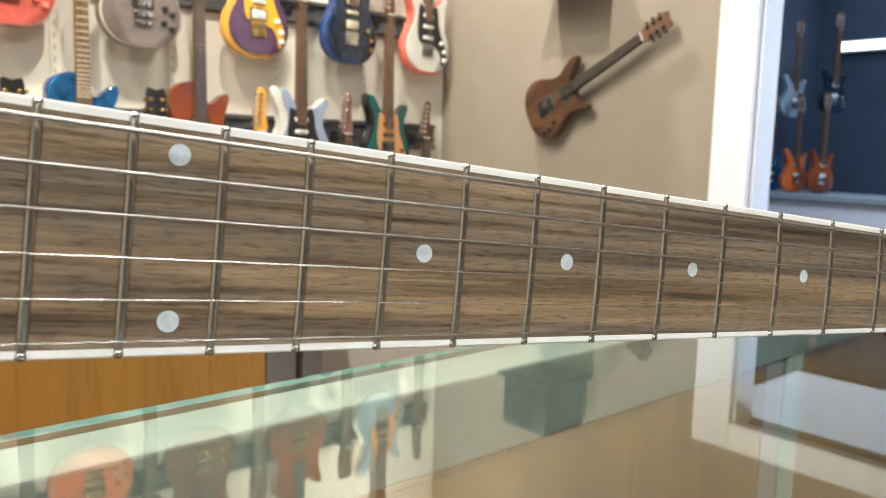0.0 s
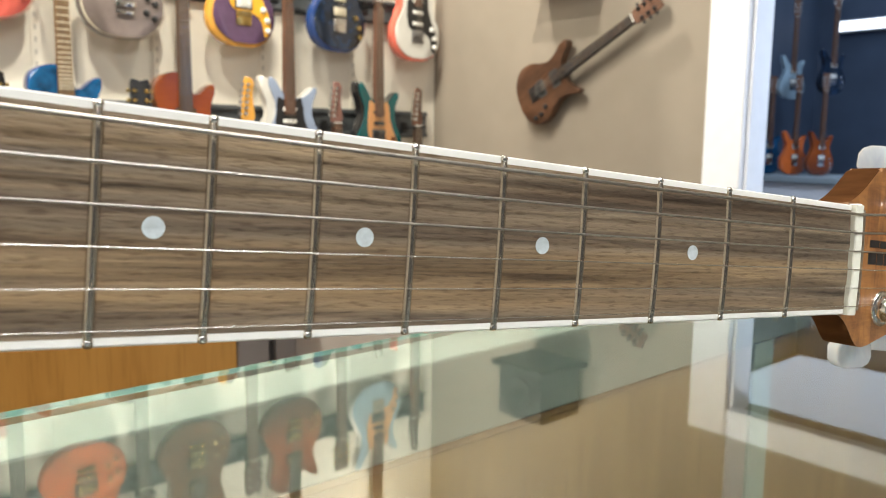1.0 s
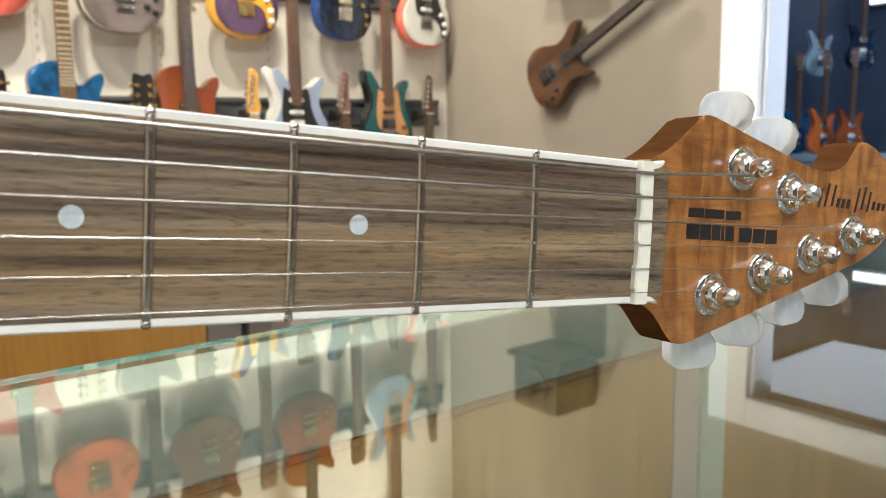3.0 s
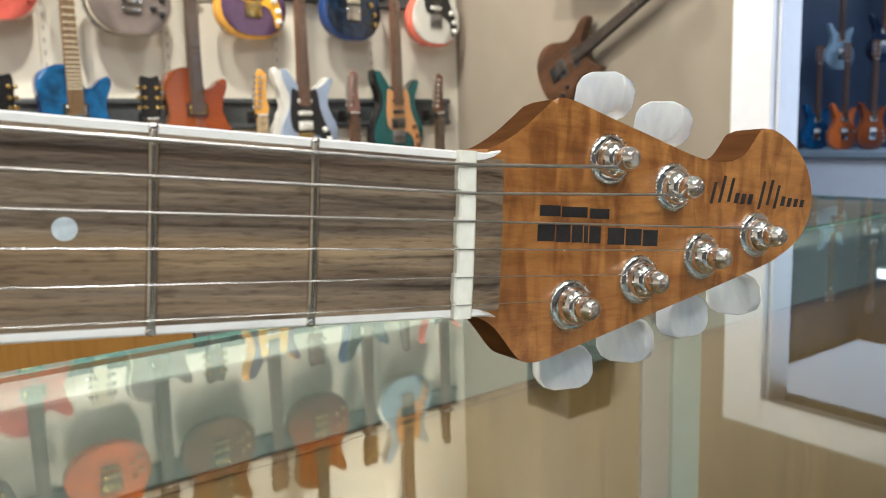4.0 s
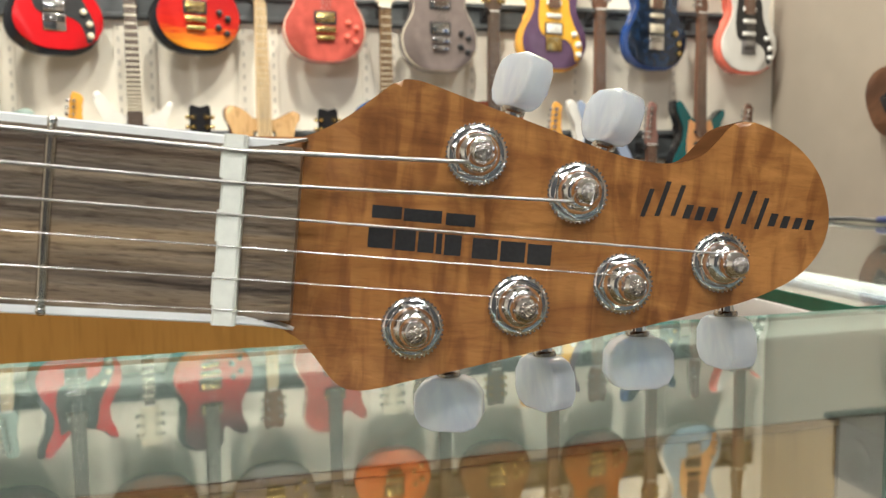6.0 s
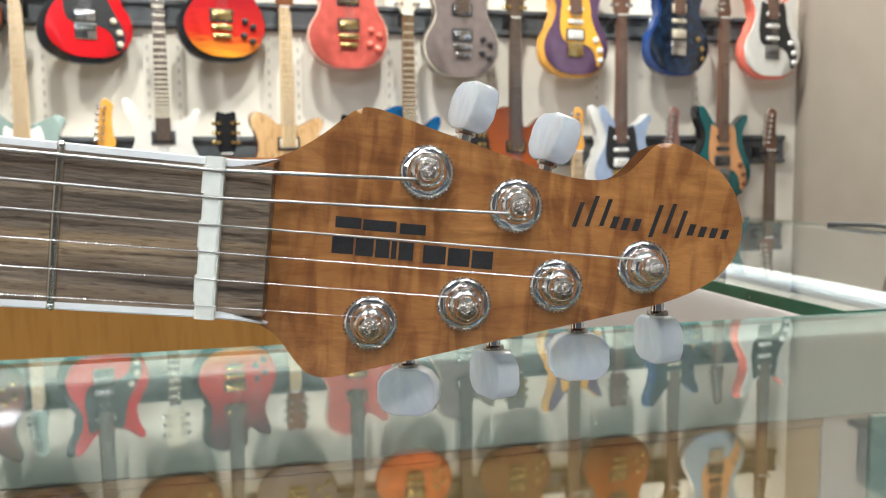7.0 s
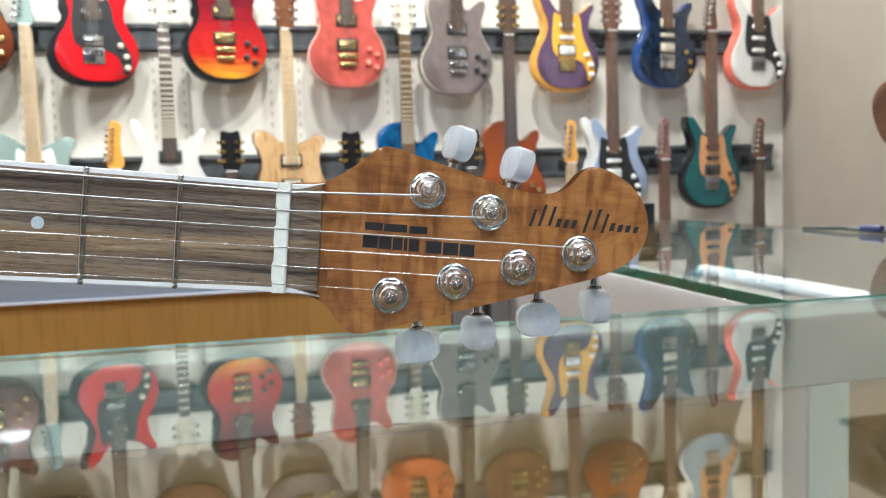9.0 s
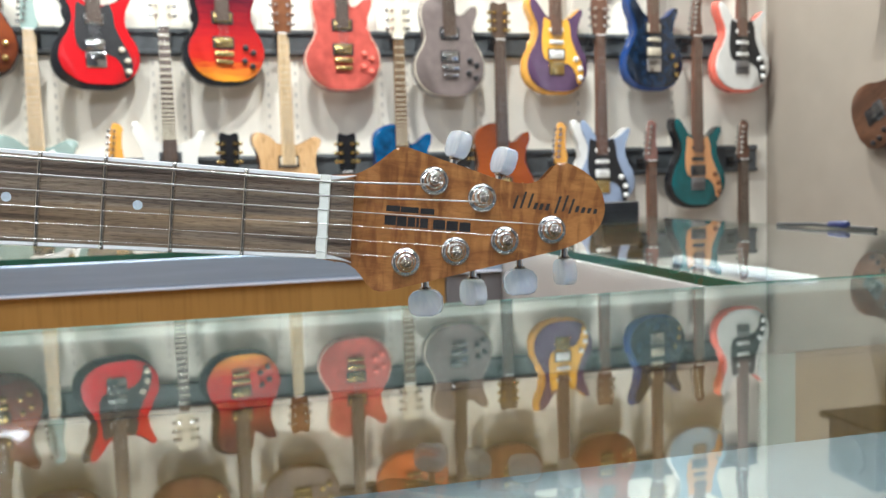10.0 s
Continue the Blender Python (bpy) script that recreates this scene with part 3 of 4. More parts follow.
for n in range(1, 23):
    x = fret_x(n)
    w = half_width(x) - 0.0007
    bm = bmesh.new()
    rows = []
    for k in range(-8, 9):
        z = w * k / 8
        lift = 1.0 if abs(k) < 8 else 0.55
        y = sag(z)
        prof = [(-0.00125, 0.0002), (-0.00105, -0.0005), (-0.0005, -0.00095), (0, -0.00108), (0.0005, -0.00095), (0.00105, -0.0005), (0.00125, 0.0002)]
        rows.append([bm.verts.new((x + px * (1 if abs(k) < 8 else 0.75), y + py * lift, z)) for px, py in prof])
    for a, b in zip(rows, rows[1:]):
        for k in range(6):
            bm.faces.new((a[k], a[k + 1], b[k + 1], b[k]))
    bm.faces.new(rows[0])
    bm.faces.new(rows[-1][::-1])
    part("fret", bm, NICKEL, board, smooth=True)
    # the polished end of the wire over the binding
    for s in (1, -1):
        tip = bmesh.new()
        bmesh.ops.create_uvsphere(tip, u_segments=12, v_segments=8, radius=1.0)
        bmesh.ops.scale(tip, vec=(0.00125, 0.00095, 0.00115), verts=tip.verts)
        bmesh.ops.translate(tip, vec=(x, sag(w) + 0.00005, s * (w - 0.0002)), verts=tip.verts)
        part("fret_end", tip, FRET_END, board, smooth=True)

for n in (3, 5, 7, 9, 12, 15, 17, 19, 21):
    xm = (fret_x(n) + fret_x(n - 1)) / 2
    for z in ((0.018, -0.018) if n == 12 else (0.0,)):
        part("dot_inlay", lathe([(0.00235, 0.0), (0.00235, -0.00015)], "y", 28, centre=(xm, sag(z), z)), PEARL, board, "round pearl dot inlay")

# compensated nut with a stepped front
nut = bmesh.new()
rows = []
steps = [-0.0207] + [-0.0172 + 0.00688 * k + 0.0009 for k in range(6)] + [0.0207]
for k in range(7):
    front = (-0.0004, -0.0008, -0.0003, -0.0007, -0.0002, -0.0007, -0.0003)[k]
    for z in (steps[k] + 0.00001, (steps[k] + steps[k + 1]) / 2, steps[k + 1] - 0.00001):
        y = sag(z)
        rows.append([nut.verts.new(v) for v in ((front, y + 0.004, z), (front, y - 0.0017, z), (front + 0.0005, y - 0.0021, z), (0.0040, y - 0.0021, z), (0.0046, y - 0.0016, z), (0.0046, y + 0.004, z))])
for ra, rb in zip(rows, rows[1:]):
    for k in range(6):
        nut.faces.new((ra[k], ra[(k + 1) % 6], rb[(k + 1) % 6], rb[k]))
nut.faces.new(rows[0])
nut.faces.new(rows[-1][::-1])
part("nut", nut, BONE, hero, "off-white stepped compensated nut")

# neck: rounded back
bm = bmesh.new()
rows = []
for i in range(26):
    x = LAST + (0.016 - LAST) * i / 25
    w = half_width(x) + (0.0 if x < 0 else 0.002 * (x / 0.016) ** 2)
    deep = 0.020 + 0.004 * min(1, max(0, -x / 0.3)) if x < -0.03 else 0.020 - 0.001 * max(0, (x + 0.03) / 0.046)
    y0 = 0.0067 if x < 0.004 else 0.0067 + 0.0045 * (x - 0.004) / 0.012
    ring = [bm.verts.new((x, y0 + deep * 0.82 * math.sin(math.pi * k / 12) ** 0.8, -w * math.cos(math.pi * k / 12))) for k in range(13)]
    rows.append(ring)
for a, b in zip(rows, rows[1:]):
    for k in range(13):
        bm.faces.new((a[k], a[(k + 1) % 13], b[(k + 1) % 13], b[k]))
bm.faces.new(rows[0])
bm.faces.new(rows[-1][::-1])
part("neck", bm, MAPLE_NECK, hero, "roasted maple neck", smooth=True)

# headstock
HEAD = [(3, 18), (9, 20), (14.5, 22.2), (20, 24.8), (26, 28.8), (32, 34), (36.5, 37.6), (41.5, 38), (50, 35.8), (60, 33), (70, 30.4), (80, 27.6), (90, 25), (98, 23.9), (105, 24.2), (111, 26.4), (115, 30.6), (118, 34.3), (122, 36),
        (129.5, 34), (137, 29.6), (142.2, 23.6), (145, 16), (144.8, 9), (142, 3), (136.6, -2.4), (126, -8), (113, -12.2), (95, -17.7), (77, -23), (58, -28.8), (45, -32.6), (37, -35), (32.5, -35.8), (28.5, -35.2), (25.4, -32.8), (22, -28.8), (18.6, -25.2), (14.5, -22.8), (9, -20.5), (3, -18)]
outline = smooth_loop([(x / 1000, z / 1000) for x, z in HEAD], 4)
head = part("headstock", plate(outline, 0.0110, 0.0250, 0.0016, 3), MAPLE, hero, "figured roasted maple headstock", smooth=True)
head.data.materials.append(END_GRAIN_SHADED)
for poly in head.data.polygons:
    if abs(poly.normal.y) < 0.3:
        poly.material_index = 1

# printed maker's mark: plain bars
for x0, x1, z0, z1 in ((0.0325, 0.0395, 0.0052, 0.0082), (0.0400, 0.0490, 0.0050, 0.0080), (0.0500, 0.0570, 0.0048, 0.0077), (0.0320, 0.0378, -0.0018, 0.0031), (0.0384, 0.0432, -0.0020, 0.0029),
                       (0.0438, 0.0476, -0.0021, 0.0028), (0.0481, 0.0495, -0.0022, 0.0027), (0.0501, 0.0541, -0.0023, 0.0026), (0.0568, 0.0630, -0.0026, 0.0023), (0.0636, 0.0696, -0.0028, 0.0021), (0.0702, 0.0760, -0.0030, 0.0019)):
    part("printed_bar", box(x0, 0.01088, z0, x1, 0.0112, z1), INK, head)
# printed signature: plain slanted bars of uneven height
for i, (bx, low, high) in enumerate(((97.0, 10.6, 17.5), (100.6, 11.0, 19.6), (104.6, 11.4, 19.0), (107.6, 11.0, 14.4), (110.6, 10.8, 14.2), (113.8, 10.8, 14.2), (118.6, 9.4, 18.6), (122.6, 10.8, 19.2), (126.0, 9.8, 17.6), (129.4, 10.8, 14.0), (132.6, 10.6, 13.6), (135.8, 10.6, 13.4), (139.0, 10.6, 13.2))):
    s = (high - low) * 0.28
    wide = 1.2 if high > 16 else 1.8
    part("printed_bar", plate([(v / 1000, w / 1000) for v, w in ((bx, low), (bx + wide, low), (bx + wide + s, high), (bx + s, high))], 0.01088, 0.0112), INK, head)

# six tuners: bushing, nut, post, shaft and pearl button
TUNERS = [((56.0, 22.0), 1, -1.2), ((81.0, 15.0), 1, -1.25), ((118.0, 1.0), -1, 1.4), ((94.0, -6.0), -1, 0.0), ((69.0, -13.0), -1, 1.15), ((44.0, -20.0), -1, 0.3)]
KNURL = {}
for (tx, tz), side_sign, turn in TUNERS:
    tx, tz = tx / 1000, tz / 1000
    tuner = new("tuner")
    tuner.parent = hero
    tuner.matrix_basis = Matrix.Translation((tx, 0.011, tz))
    tagged(tuner, "chrome locking tuner with a pearl button")
    part("washer", lathe([(0.0073, 0.0004), (0.0074, -0.0003), (0.0072, -0.0008), (0.0067, -0.0012), (0.0061, -0.0014), (0.0056, -0.0013)], "y", 40), CHROME, tuner, smooth=True)
    for k in range(40):
        aa = 2 * math.pi * k / 40
        tooth = part("knurl", box(-0.00022, -0.00095, 0.0070, 0.00022, -0.0003, 0.00745), CHROME, tuner, at=Matrix.Rotation(aa, 4, "Y")) if "knurl" not in KNURL else again(KNURL["knurl"], tuner, Matrix.Rotation(aa, 4, "Y"))
        KNURL.setdefault("knurl", tooth)
    part("hex_nut", lathe([(0.0065, -0.0009), (0.0065, -0.0013), (0.0062, -0.0018), (0.0053, -0.0021)], "y", 6), CHROME, tuner, at=Matrix.Rotation(0.3 + 17 * tx, 4, "Y"))
    part("bushing", lathe([(0.0055, -0.0016), (0.0054, -0.0025), (0.0051, -0.0036), (0.0045, -0.0046), (0.0038, -0.0053), (0.0032, -0.0056)], "y", 36), CHROME, tuner, smooth=True)
    part("post", lathe([(0.0031, -0.0048), (0.0032, -0.0060), (0.0035, -0.0074), (0.0035, -0.0087), (0.0032, -0.0098), (0.0026, -0.0107), (0.0020, -0.0113)], "y", 28), CHROME, tuner, smooth=True)
    part("post_tip", lathe([(0.00205, -0.01118), (0.0017, -0.0115), (0.0012, -0.0117), (0.0006, -0.0118), (0.0002, -0.01185)], "y", 20), SPECKLED, tuner, "dimpled post tip", smooth=True)
    part("gear_case", box(-0.0065, 0.0142, -0.008, 0.0135, 0.024, 0.008, 0.0015), CHROME, tuner, smooth=True)
    lean = Vector((0.20, 0, 1.0)).normalized() if side_sign > 0 else Vector((0.10, 0, -1.0)).normalized()
    base = Vector((0.0085 if side_sign > 0 else 0.0105, 0.019, 0))
    start, end = base + lean * 0.006, base + lean * 0.0158
    part("shaft", tube([start, start.lerp(end, 0.5), end], [0.0022, 0.0019, 0.0024], 14), CHROME, tuner, smooth=True)
    # rounded, flattened button
    half = [(0.0038, 0.0), (0.0066, 0.0012), (0.0088, 0.0042), (0.0090, 0.0098), (0.0074, 0.0127), (0.0042, 0.0141)]
    bt = plate(half + [(-x, h) for x, h in half[::-1]], -0.0037, 0.0037, 0.0009, 3)
    part("ferrule", tube([end - lean * 0.0024, end - lean * 0.0017, end - lean * 0.0008], [0.0029, 0.0032, 0.0030], 16), NICKEL, tuner, "thin nickel ring", True)
    zax = lean
    xax = Vector((0, 1, 0)).cross(zax).normalized()
    rot = Matrix((xax, Vector((0, 1, 0)), zax)).transposed().to_4x4()
    at = Matrix.Translation(end - lean * 0.001) @ rot @ Matrix.Rotation(turn, 4, "Z")
    part("button", bt, BUTTON, tuner, "milky pearl tuner button", True, at)

# strings: low on top
GAUGES = [0.00117, 0.00091, 0.00066, 0.00043, 0.00033, 0.00026]
for i in range(6):
    z_nut = 0.0172 - i * 0.00688
    z_end = (0.0258 - i * 0.01032)
    (tx, tz), side_sign, turn = TUNERS[i]
    tz, tx = tz / 1000, tx / 1000
    hit_z = tz + (-0.0024 if i < 2 else 0.0022)
    pts = [(-SCALE, -0.0085, z_end), (-SCALE / 2, -0.0052 + sag(z_nut) * 0.5, (z_end + z_nut) / 2), (0.001, -0.0024 + sag(z_nut), z_nut), (0.004, -0.0022 + sag(z_nut), z_nut), (tx - 0.002, 0.0045, hit_z + (tz - hit_z) * 0.0), (tx + 0.0015, 0.0042, hit_z)]
    part("string", tube(pts, GAUGES[i] * 0.45, 10), WOUND if i < 3 else STEEL, hero, "wound steel string" if i < 3 else "plain steel string", True)
    # wrap on the post
    part("string_wrap", lathe([(0.0025, 0.0040), (0.0029, 0.0044), (0.0029, 0.0056), (0.0025, 0.0060)], "y", 16, centre=(tx, 0, tz)), STEEL, hero, smooth=True)

# body, out of the camera's sight, standing on its edge on the glass
STRAT = [(0, 0), (.08, .008), (.138, .05), (.16, .11), (.147, .17), (.114, .225), (.103, .28), (.116, .322), (.132, .356), (.136, .380), (.120, .384), (.090, .356), (.060, .338), (.03, .330), (-.03, .332), (-.062, .350), (-.088, .382), (-.110, .410),
         (-.130, .424), (-.144, .410), (-.138, .375), (-.118, .330), (-.103, .29), (-.114, .23), (-.15, .17), (-.165, .11), (-.143, .05), (-.08, .008)]
# a body with short, broad horns
BROAD = [(0, 0), (.08, .008), (.138, .05), (.16, .11), (.149, .17), (.126, .225), (.119, .28), (.130, .325), (.145, .350), (.143, .370), (.115, .380), (.075, .362), (.05, .350), (.03, .344), (-.03, .346), (-.05, .358), (-.072, .380), (-.105, .395),
         (-.132, .398), (-.149, .382), (-.149, .352), (-.133, .320), (-.121, .285), (-.124, .23), (-.15, .17), (-.165, .11), (-.143, .05), (-.08, .008)]
LESP = [(0, 0), (.09, .012), (.145, .06), (.165, .125), (.15, .19), (.118, .245), (.110, .29), (.122, .335), (.137, .375), (.13, .40), (.105, .395), (.07, .365), (.045, .352), (.03, .37), (.028, .43), (-.03, .44), (-.07, .435),
        (-.115, .41), (-.13, .365), (-.122, .31), (-.112, .27), (-.125, .22), (-.155, .17), (-.165, .12), (-.145, .06), (-.09, .012)]
body_line = smooth_loop([(-0.815 + z, -x * 0.93) for x, z in STRAT], 3)
part("body", plate(body_line, 0.012, 0.055, 0.006, 3), MAPLE, hero, "roasted brown guitar body", smooth=True)
for px in (-0.50, -0.60):
    part("pickup", box(px - 0.018, -0.002, -0.036, px + 0.018, 0.0125, 0.036, 0.003), BLACK, hero)
part("bridge", box(-0.665, -0.006, -0.04, -0.635, 0.0125, 0.04, 0.003), CHROME, hero)

# ---- guitars on the walls ----
SHARED = {}
LACQ = dict(rough=0.18, coat=0.7, scale=30)


def lacquer(name, base, vary=0.1):
    return shader(name, base, vary=vary, **LACQ)


CREAM = shader("cream_plastic", rgb(0.62, 0.56, 0.44), 0.35, vary=0.05, scale=50)
WHITE_PL = shader("white_plastic", rgb(0.8, 0.8, 0.78), 0.3, vary=0.04, scale=50)
DARKNECK = wood("dark_neck", rgb(0.045, 0.028, 0.02), rgb(0.12, 0.075, 0.05), grain=(60, 60, 5), rough=0.45)
BROWNNECK = wood("brown_neck", rgb(0.09, 0.042, 0.026), rgb(0.185, 0.092, 0.058), grain=(60, 60, 5), rough=0.45)
TANNECK = wood("tan_neck", rgb(0.12, 0.068, 0.03), rgb(0.21, 0.125, 0.055), grain=(50, 50, 4), rough=0.35, coat=0.3)
BLONDNECK = wood("blond_neck", rgb(0.55, 0.40, 0.22), rgb(0.68, 0.52, 0.32), grain=(50, 50, 4), rough=0.35, coat=0.3)


def wall_guitar(x, z, y, style, top, side, neck, wire, label, guard=None, hardware=CHROME, pickups=("h", "h"), pick_mat=None, inline=False, head_mat=None, rim=None, knob_mat=None, turn=None, thick=1.0, swing=5, edge=0.0, bridge_mat=None, group="guitars on the display wall"):
    """A hanging electric guitar; x, z is the foot of its body, y the plane of its back."""
    m = turn if turn is not None else Matrix.Translation((x, y - 0.006, z)) @ Matrix.Rotation(radians(swing), 4, "Z")
    g = empty("electric_guitar", m, label, "guitar", group)
    line = {"strat": STRAT, "broad": BROAD, "lp": LESP}[style]
    curve = smooth_loop(line, 3)
    part("body", plate(curve, -0.0395 if edge else -0.040, 0.0, 0.008 if edge else 0.003, 3), side, g, smooth=True)
    c = Vector((0, 0.2))
    k = 0.955 if rim else 0.982
    kz = 0.965 if rim else 0.985
    # on some bodies the coloured top is set in from the rounded edge
    part("top", plate([(p.x * (k - edge * 3) + edge, c.y + edge * 0.6 + (p.y - c.y) * (kz - edge * 2.6)) for p in curve], -0.0455, -0.0385, 0.003, 2), top, g, smooth=True)
    if rim:
        part("binding", plate([(p.x * 0.985, c.y + (p.y - c.y) * 0.985) for p in curve], -0.0420, -0.0360, 0.001, 1), rim, g)
    nk = 0.80
    part("neck", plate([(-0.028, 0.30), (0.028, 0.30), (0.0215, nk), (-0.0215, nk)], -0.052, -0.030, 0.003, 1), neck, g)
    board_part = part("fingerboard", plate([(-0.028, 0.262), (0.028, 0.262), (0.0213, nk), (-0.0213, nk)], -0.0570, -0.0515, 0.001, 1), neck, g)
    key = ("fret", wire.name)
    for n in range(1, 22):
        zz = nk - 0.635 * (1 - 2 ** (-n / 12))
        w = 0.0213 + 0.0067 * (nk - zz) / 0.54
        at = Matrix.Translation((0, 0, zz)) @ Matrix.Diagonal((w / 0.025, 1, thick, 1))
        if key in SHARED:
            again(SHARED[key], board_part, at)
        else:
            SHARED[key] = part("fret", box(-0.025, -0.0585, -0.0013, 0.025, -0.0565, 0.0013), wire, board_part, at=at)
    part("nut", box(-0.0215, -0.0595, nk, 0.0215, -0.051, nk + 0.005), WHITE_PL, g)
    hm = head_mat or neck
    if inline:
        hl = [(-0.022, nk + 0.004), (0.022, nk + 0.004), (0.034, nk + 0.03), (0.026, nk + 0.06), (0.022, nk + 0.13), (0.030, nk + 0.165), (0.012, nk + 0.185), (-0.014, nk + 0.175), (-0.03, nk + 0.03)]
        pegs = [(-0.030 + i * 0.003, nk + 0.035 + i * 0.0245, -1) for i in range(6)]
    else:
        hl = [(-0.022, nk + 0.004), (0.022, nk + 0.004), (0.036, nk + 0.03), (0.040, nk + 0.14), (0.030, nk + 0.165), (0.010, nk + 0.158), (-0.010, nk + 0.158), (-0.030, nk + 0.165), (-0.040, nk + 0.14), (-0.036, nk + 0.03)]
        pegs = [(s * 0.038, nk + 0.045 + i * 0.037, s) for s in (-1, 1) for i in range(3)]
    part("headstock", plate(smooth_loop(hl, 3), -0.048, -0.034, 0.002, 1), hm, g, smooth=True)
    first = None
    for px, pz, s in pegs:
        at = Matrix.Translation((px + s * 0.006, -0.042, pz))
        if first is None:
            first = part("tuner", box(-0.010, -0.005, -0.0075, 0.010, 0.005, 0.0075, 0.003), hardware, g, at=at, smooth=True)
        else:
            again(first, g, at)
        part("tuner_post", lathe([(0.0105, 0.0), (0.0100, -0.004), (0.006, -0.009), (0.0040, -0.014)], "y", 12), hardware, g, at=Matrix.Translation((px - s * 0.014, -0.048, pz)), smooth=True)
    if guard:
        if style != "lp":
            gl = [(-0.058, 0.338), (-0.03, 0.325), (0.03, 0.325), (0.058, 0.338), (0.072, 0.30), (0.078, 0.25), (0.098, 0.20), (0.122, 0.155), (0.138, 0.105), (0.128, 0.058), (0.108, 0.050), (0.100, 0.085), (0.085, 0.118), (0.055, 0.138), (0.0, 0.145), (-0.045, 0.150), (-0.066, 0.175), (-0.072, 0.23), (-0.066, 0.29)]
        else:
            gl = [(-0.05, 0.40), (0.05, 0.345), (0.075, 0.30), (0.08, 0.25), (0.095, 0.19), (0.085, 0.165), (0.05, 0.15), (-0.05, 0.15), (-0.07, 0.24), (-0.075, 0.33)]
        part("pickguard", plate(smooth_loop(gl, 3), -0.0478, -0.0450, 0.0008, 1), guard, g, smooth=True)
    pm = pick_mat or hardware
    zs = {1: (0.18,), 2: (0.275, 0.175), 3: (0.285, 0.232, 0.178)}[len(pickups)]
    for kind, pz in zip(pickups, zs):
        hz = 0.019 if kind == "h" else 0.009
        pk = part("pickup", box(-0.036, -0.0545, pz - hz, 0.036, -0.0470, pz + hz, 0.004), pm, g, smooth=True)
        if kind == "h":
            part("pickup_ring", box(-0.044, -0.0492, pz - hz - 0.006, 0.044, -0.0470, pz + hz + 0.006, 0.002), BLACK if pm != BLACK else RAIL, g)
    bm_mat = bridge_mat or hardware
    if style != "lp":
        part("bridge_plate", box(-0.038, -0.0500, 0.088, 0.038, -0.0462, 0.148, 0.003), bm_mat, g, smooth=True)
        for i in range(6):
            part("saddle", box(-0.034 + i * 0.0115, -0.0570, 0.118, -0.024 + i * 0.0115, -0.0495, 0.144, 0.001), bm_mat, g)
    else:
        part("bridge", box(-0.040, -0.0600, 0.118, 0.040, -0.0460, 0.140, 0.004), bm_mat, g, smooth=True)
        part("tailpiece", box(-0.036, -0.0580, 0.088, 0.036, -0.0460, 0.106, 0.005), bm_mat, g, smooth=True)
    kn = None
    spots = [(0.098, 0.160), (0.118, 0.118), (0.120, 0.076)] if style != "lp" else [(0.090, 0.160), (0.122, 0.140), (0.085, 0.105), (0.118, 0.085)]
    for kx, kz in spots:
        at = Matrix.Translation((kx, -0.0455, kz))
        if kn is None:
            kn = part("knob", lathe([(0.0125, 0.0), (0.0120, -0.006), (0.0105, -0.013), (0.008, -0.0145)], "y", 14), knob_mat or hardware, g, at=at, smooth=True)
        else:
            again(kn, g, at)
    for i in range(6):
        at = Matrix.Translation((-0.0177 + i * 0.0071, 0, 0))
        if "string" in SHARED:
            again(SHARED["string"], g, at)
        else:
            SHARED["string"] = part("string", box(-0.0005, -0.0618, 0.125, 0.0005, -0.0608, nk + 0.004), STEEL, g, at=at)
    return g


def hanger(x, z):
    """A yoke that holds a guitar under its headstock."""
    h = empty("guitar_hanger", Matrix.Translation((x, WALL_Y - 0.018, z)), "black padded wall hanger for a guitar", "hanger", "guitar hangers")
    part("plate", box(-0.018, -0.008, -0.03, 0.018, 0.0, 0.03, 0.003), BLACK, h)
    part("arm", box(-0.006, -0.09, -0.006, 0.006, -0.008, 0.006, 0.002), BLACK, h)
    for s in (-1, 1):
        part("prong", tube([(0, -0.085, 0), (s * 0.022, -0.09, -0.003), (s * 0.031, -0.11, 0.0), (s * 0.031, -0.138, 0.006)], 0.0055, 8), BLACK, h, smooth=True)


BACK = WALL_Y - 0.075
RED = lacquer("red_lacquer", rgb(0.50, 0.008, 0.012), 0.05)
CORAL = lacquer("coral_flame", rgb(0.45, 0.088, 0.068), 0.2)
GREY_LQ = lacquer("grey_flame", rgb(0.175, 0.142, 0.135), 0.12)
PURPLE = lacquer("purple_lacquer", rgb(0.10, 0.055, 0.115), 0.1)
AMBER = lacquer("amber_lacquer", rgb(0.72, 0.36, 0.06), 0.1)
YELLOW = lacquer("yellow_guard", rgb(0.80, 0.42, 0.045), 0.06)
BLUE_DK = lacquer("deep_blue_flame", rgb(0.010, 0.024, 0.055), 0.6)
BLUE = lacquer("blue_lacquer", rgb(0.006, 0.090, 0.24), 0.45)
BLUE_SIDE = lacquer("blue_side", rgb(0.02, 0.055, 0.20), 0.1)
WHITE_LQ = lacquer("white_lacquer", rgb(0.68, 0.67, 0.64), 0.03)
CORAL_SIDE = lacquer("coral_side", rgb(0.78, 0.17, 0.12), 0.06)
TEAL = lacquer("teal_lacquer", rgb(0.004, 0.10, 0.11), 0.15)
TAN = lacquer("tan_guard", rgb(0.66, 0.33, 0.14), 0.06)
BLACK_LQ = lacquer("black_lacquer", rgb(0.012, 0.012, 0.014), 0.1)
PALE_GREEN = lacquer("pale_green_lacquer", rgb(0.30, 0.39, 0.36), 0.06)
NATURAL = wood("natural_body", rgb(0.50, 0.30, 0.13), rgb(0.68, 0.46, 0.24), grain=(14, 14, 3), rough=0.25, coat=0.6)
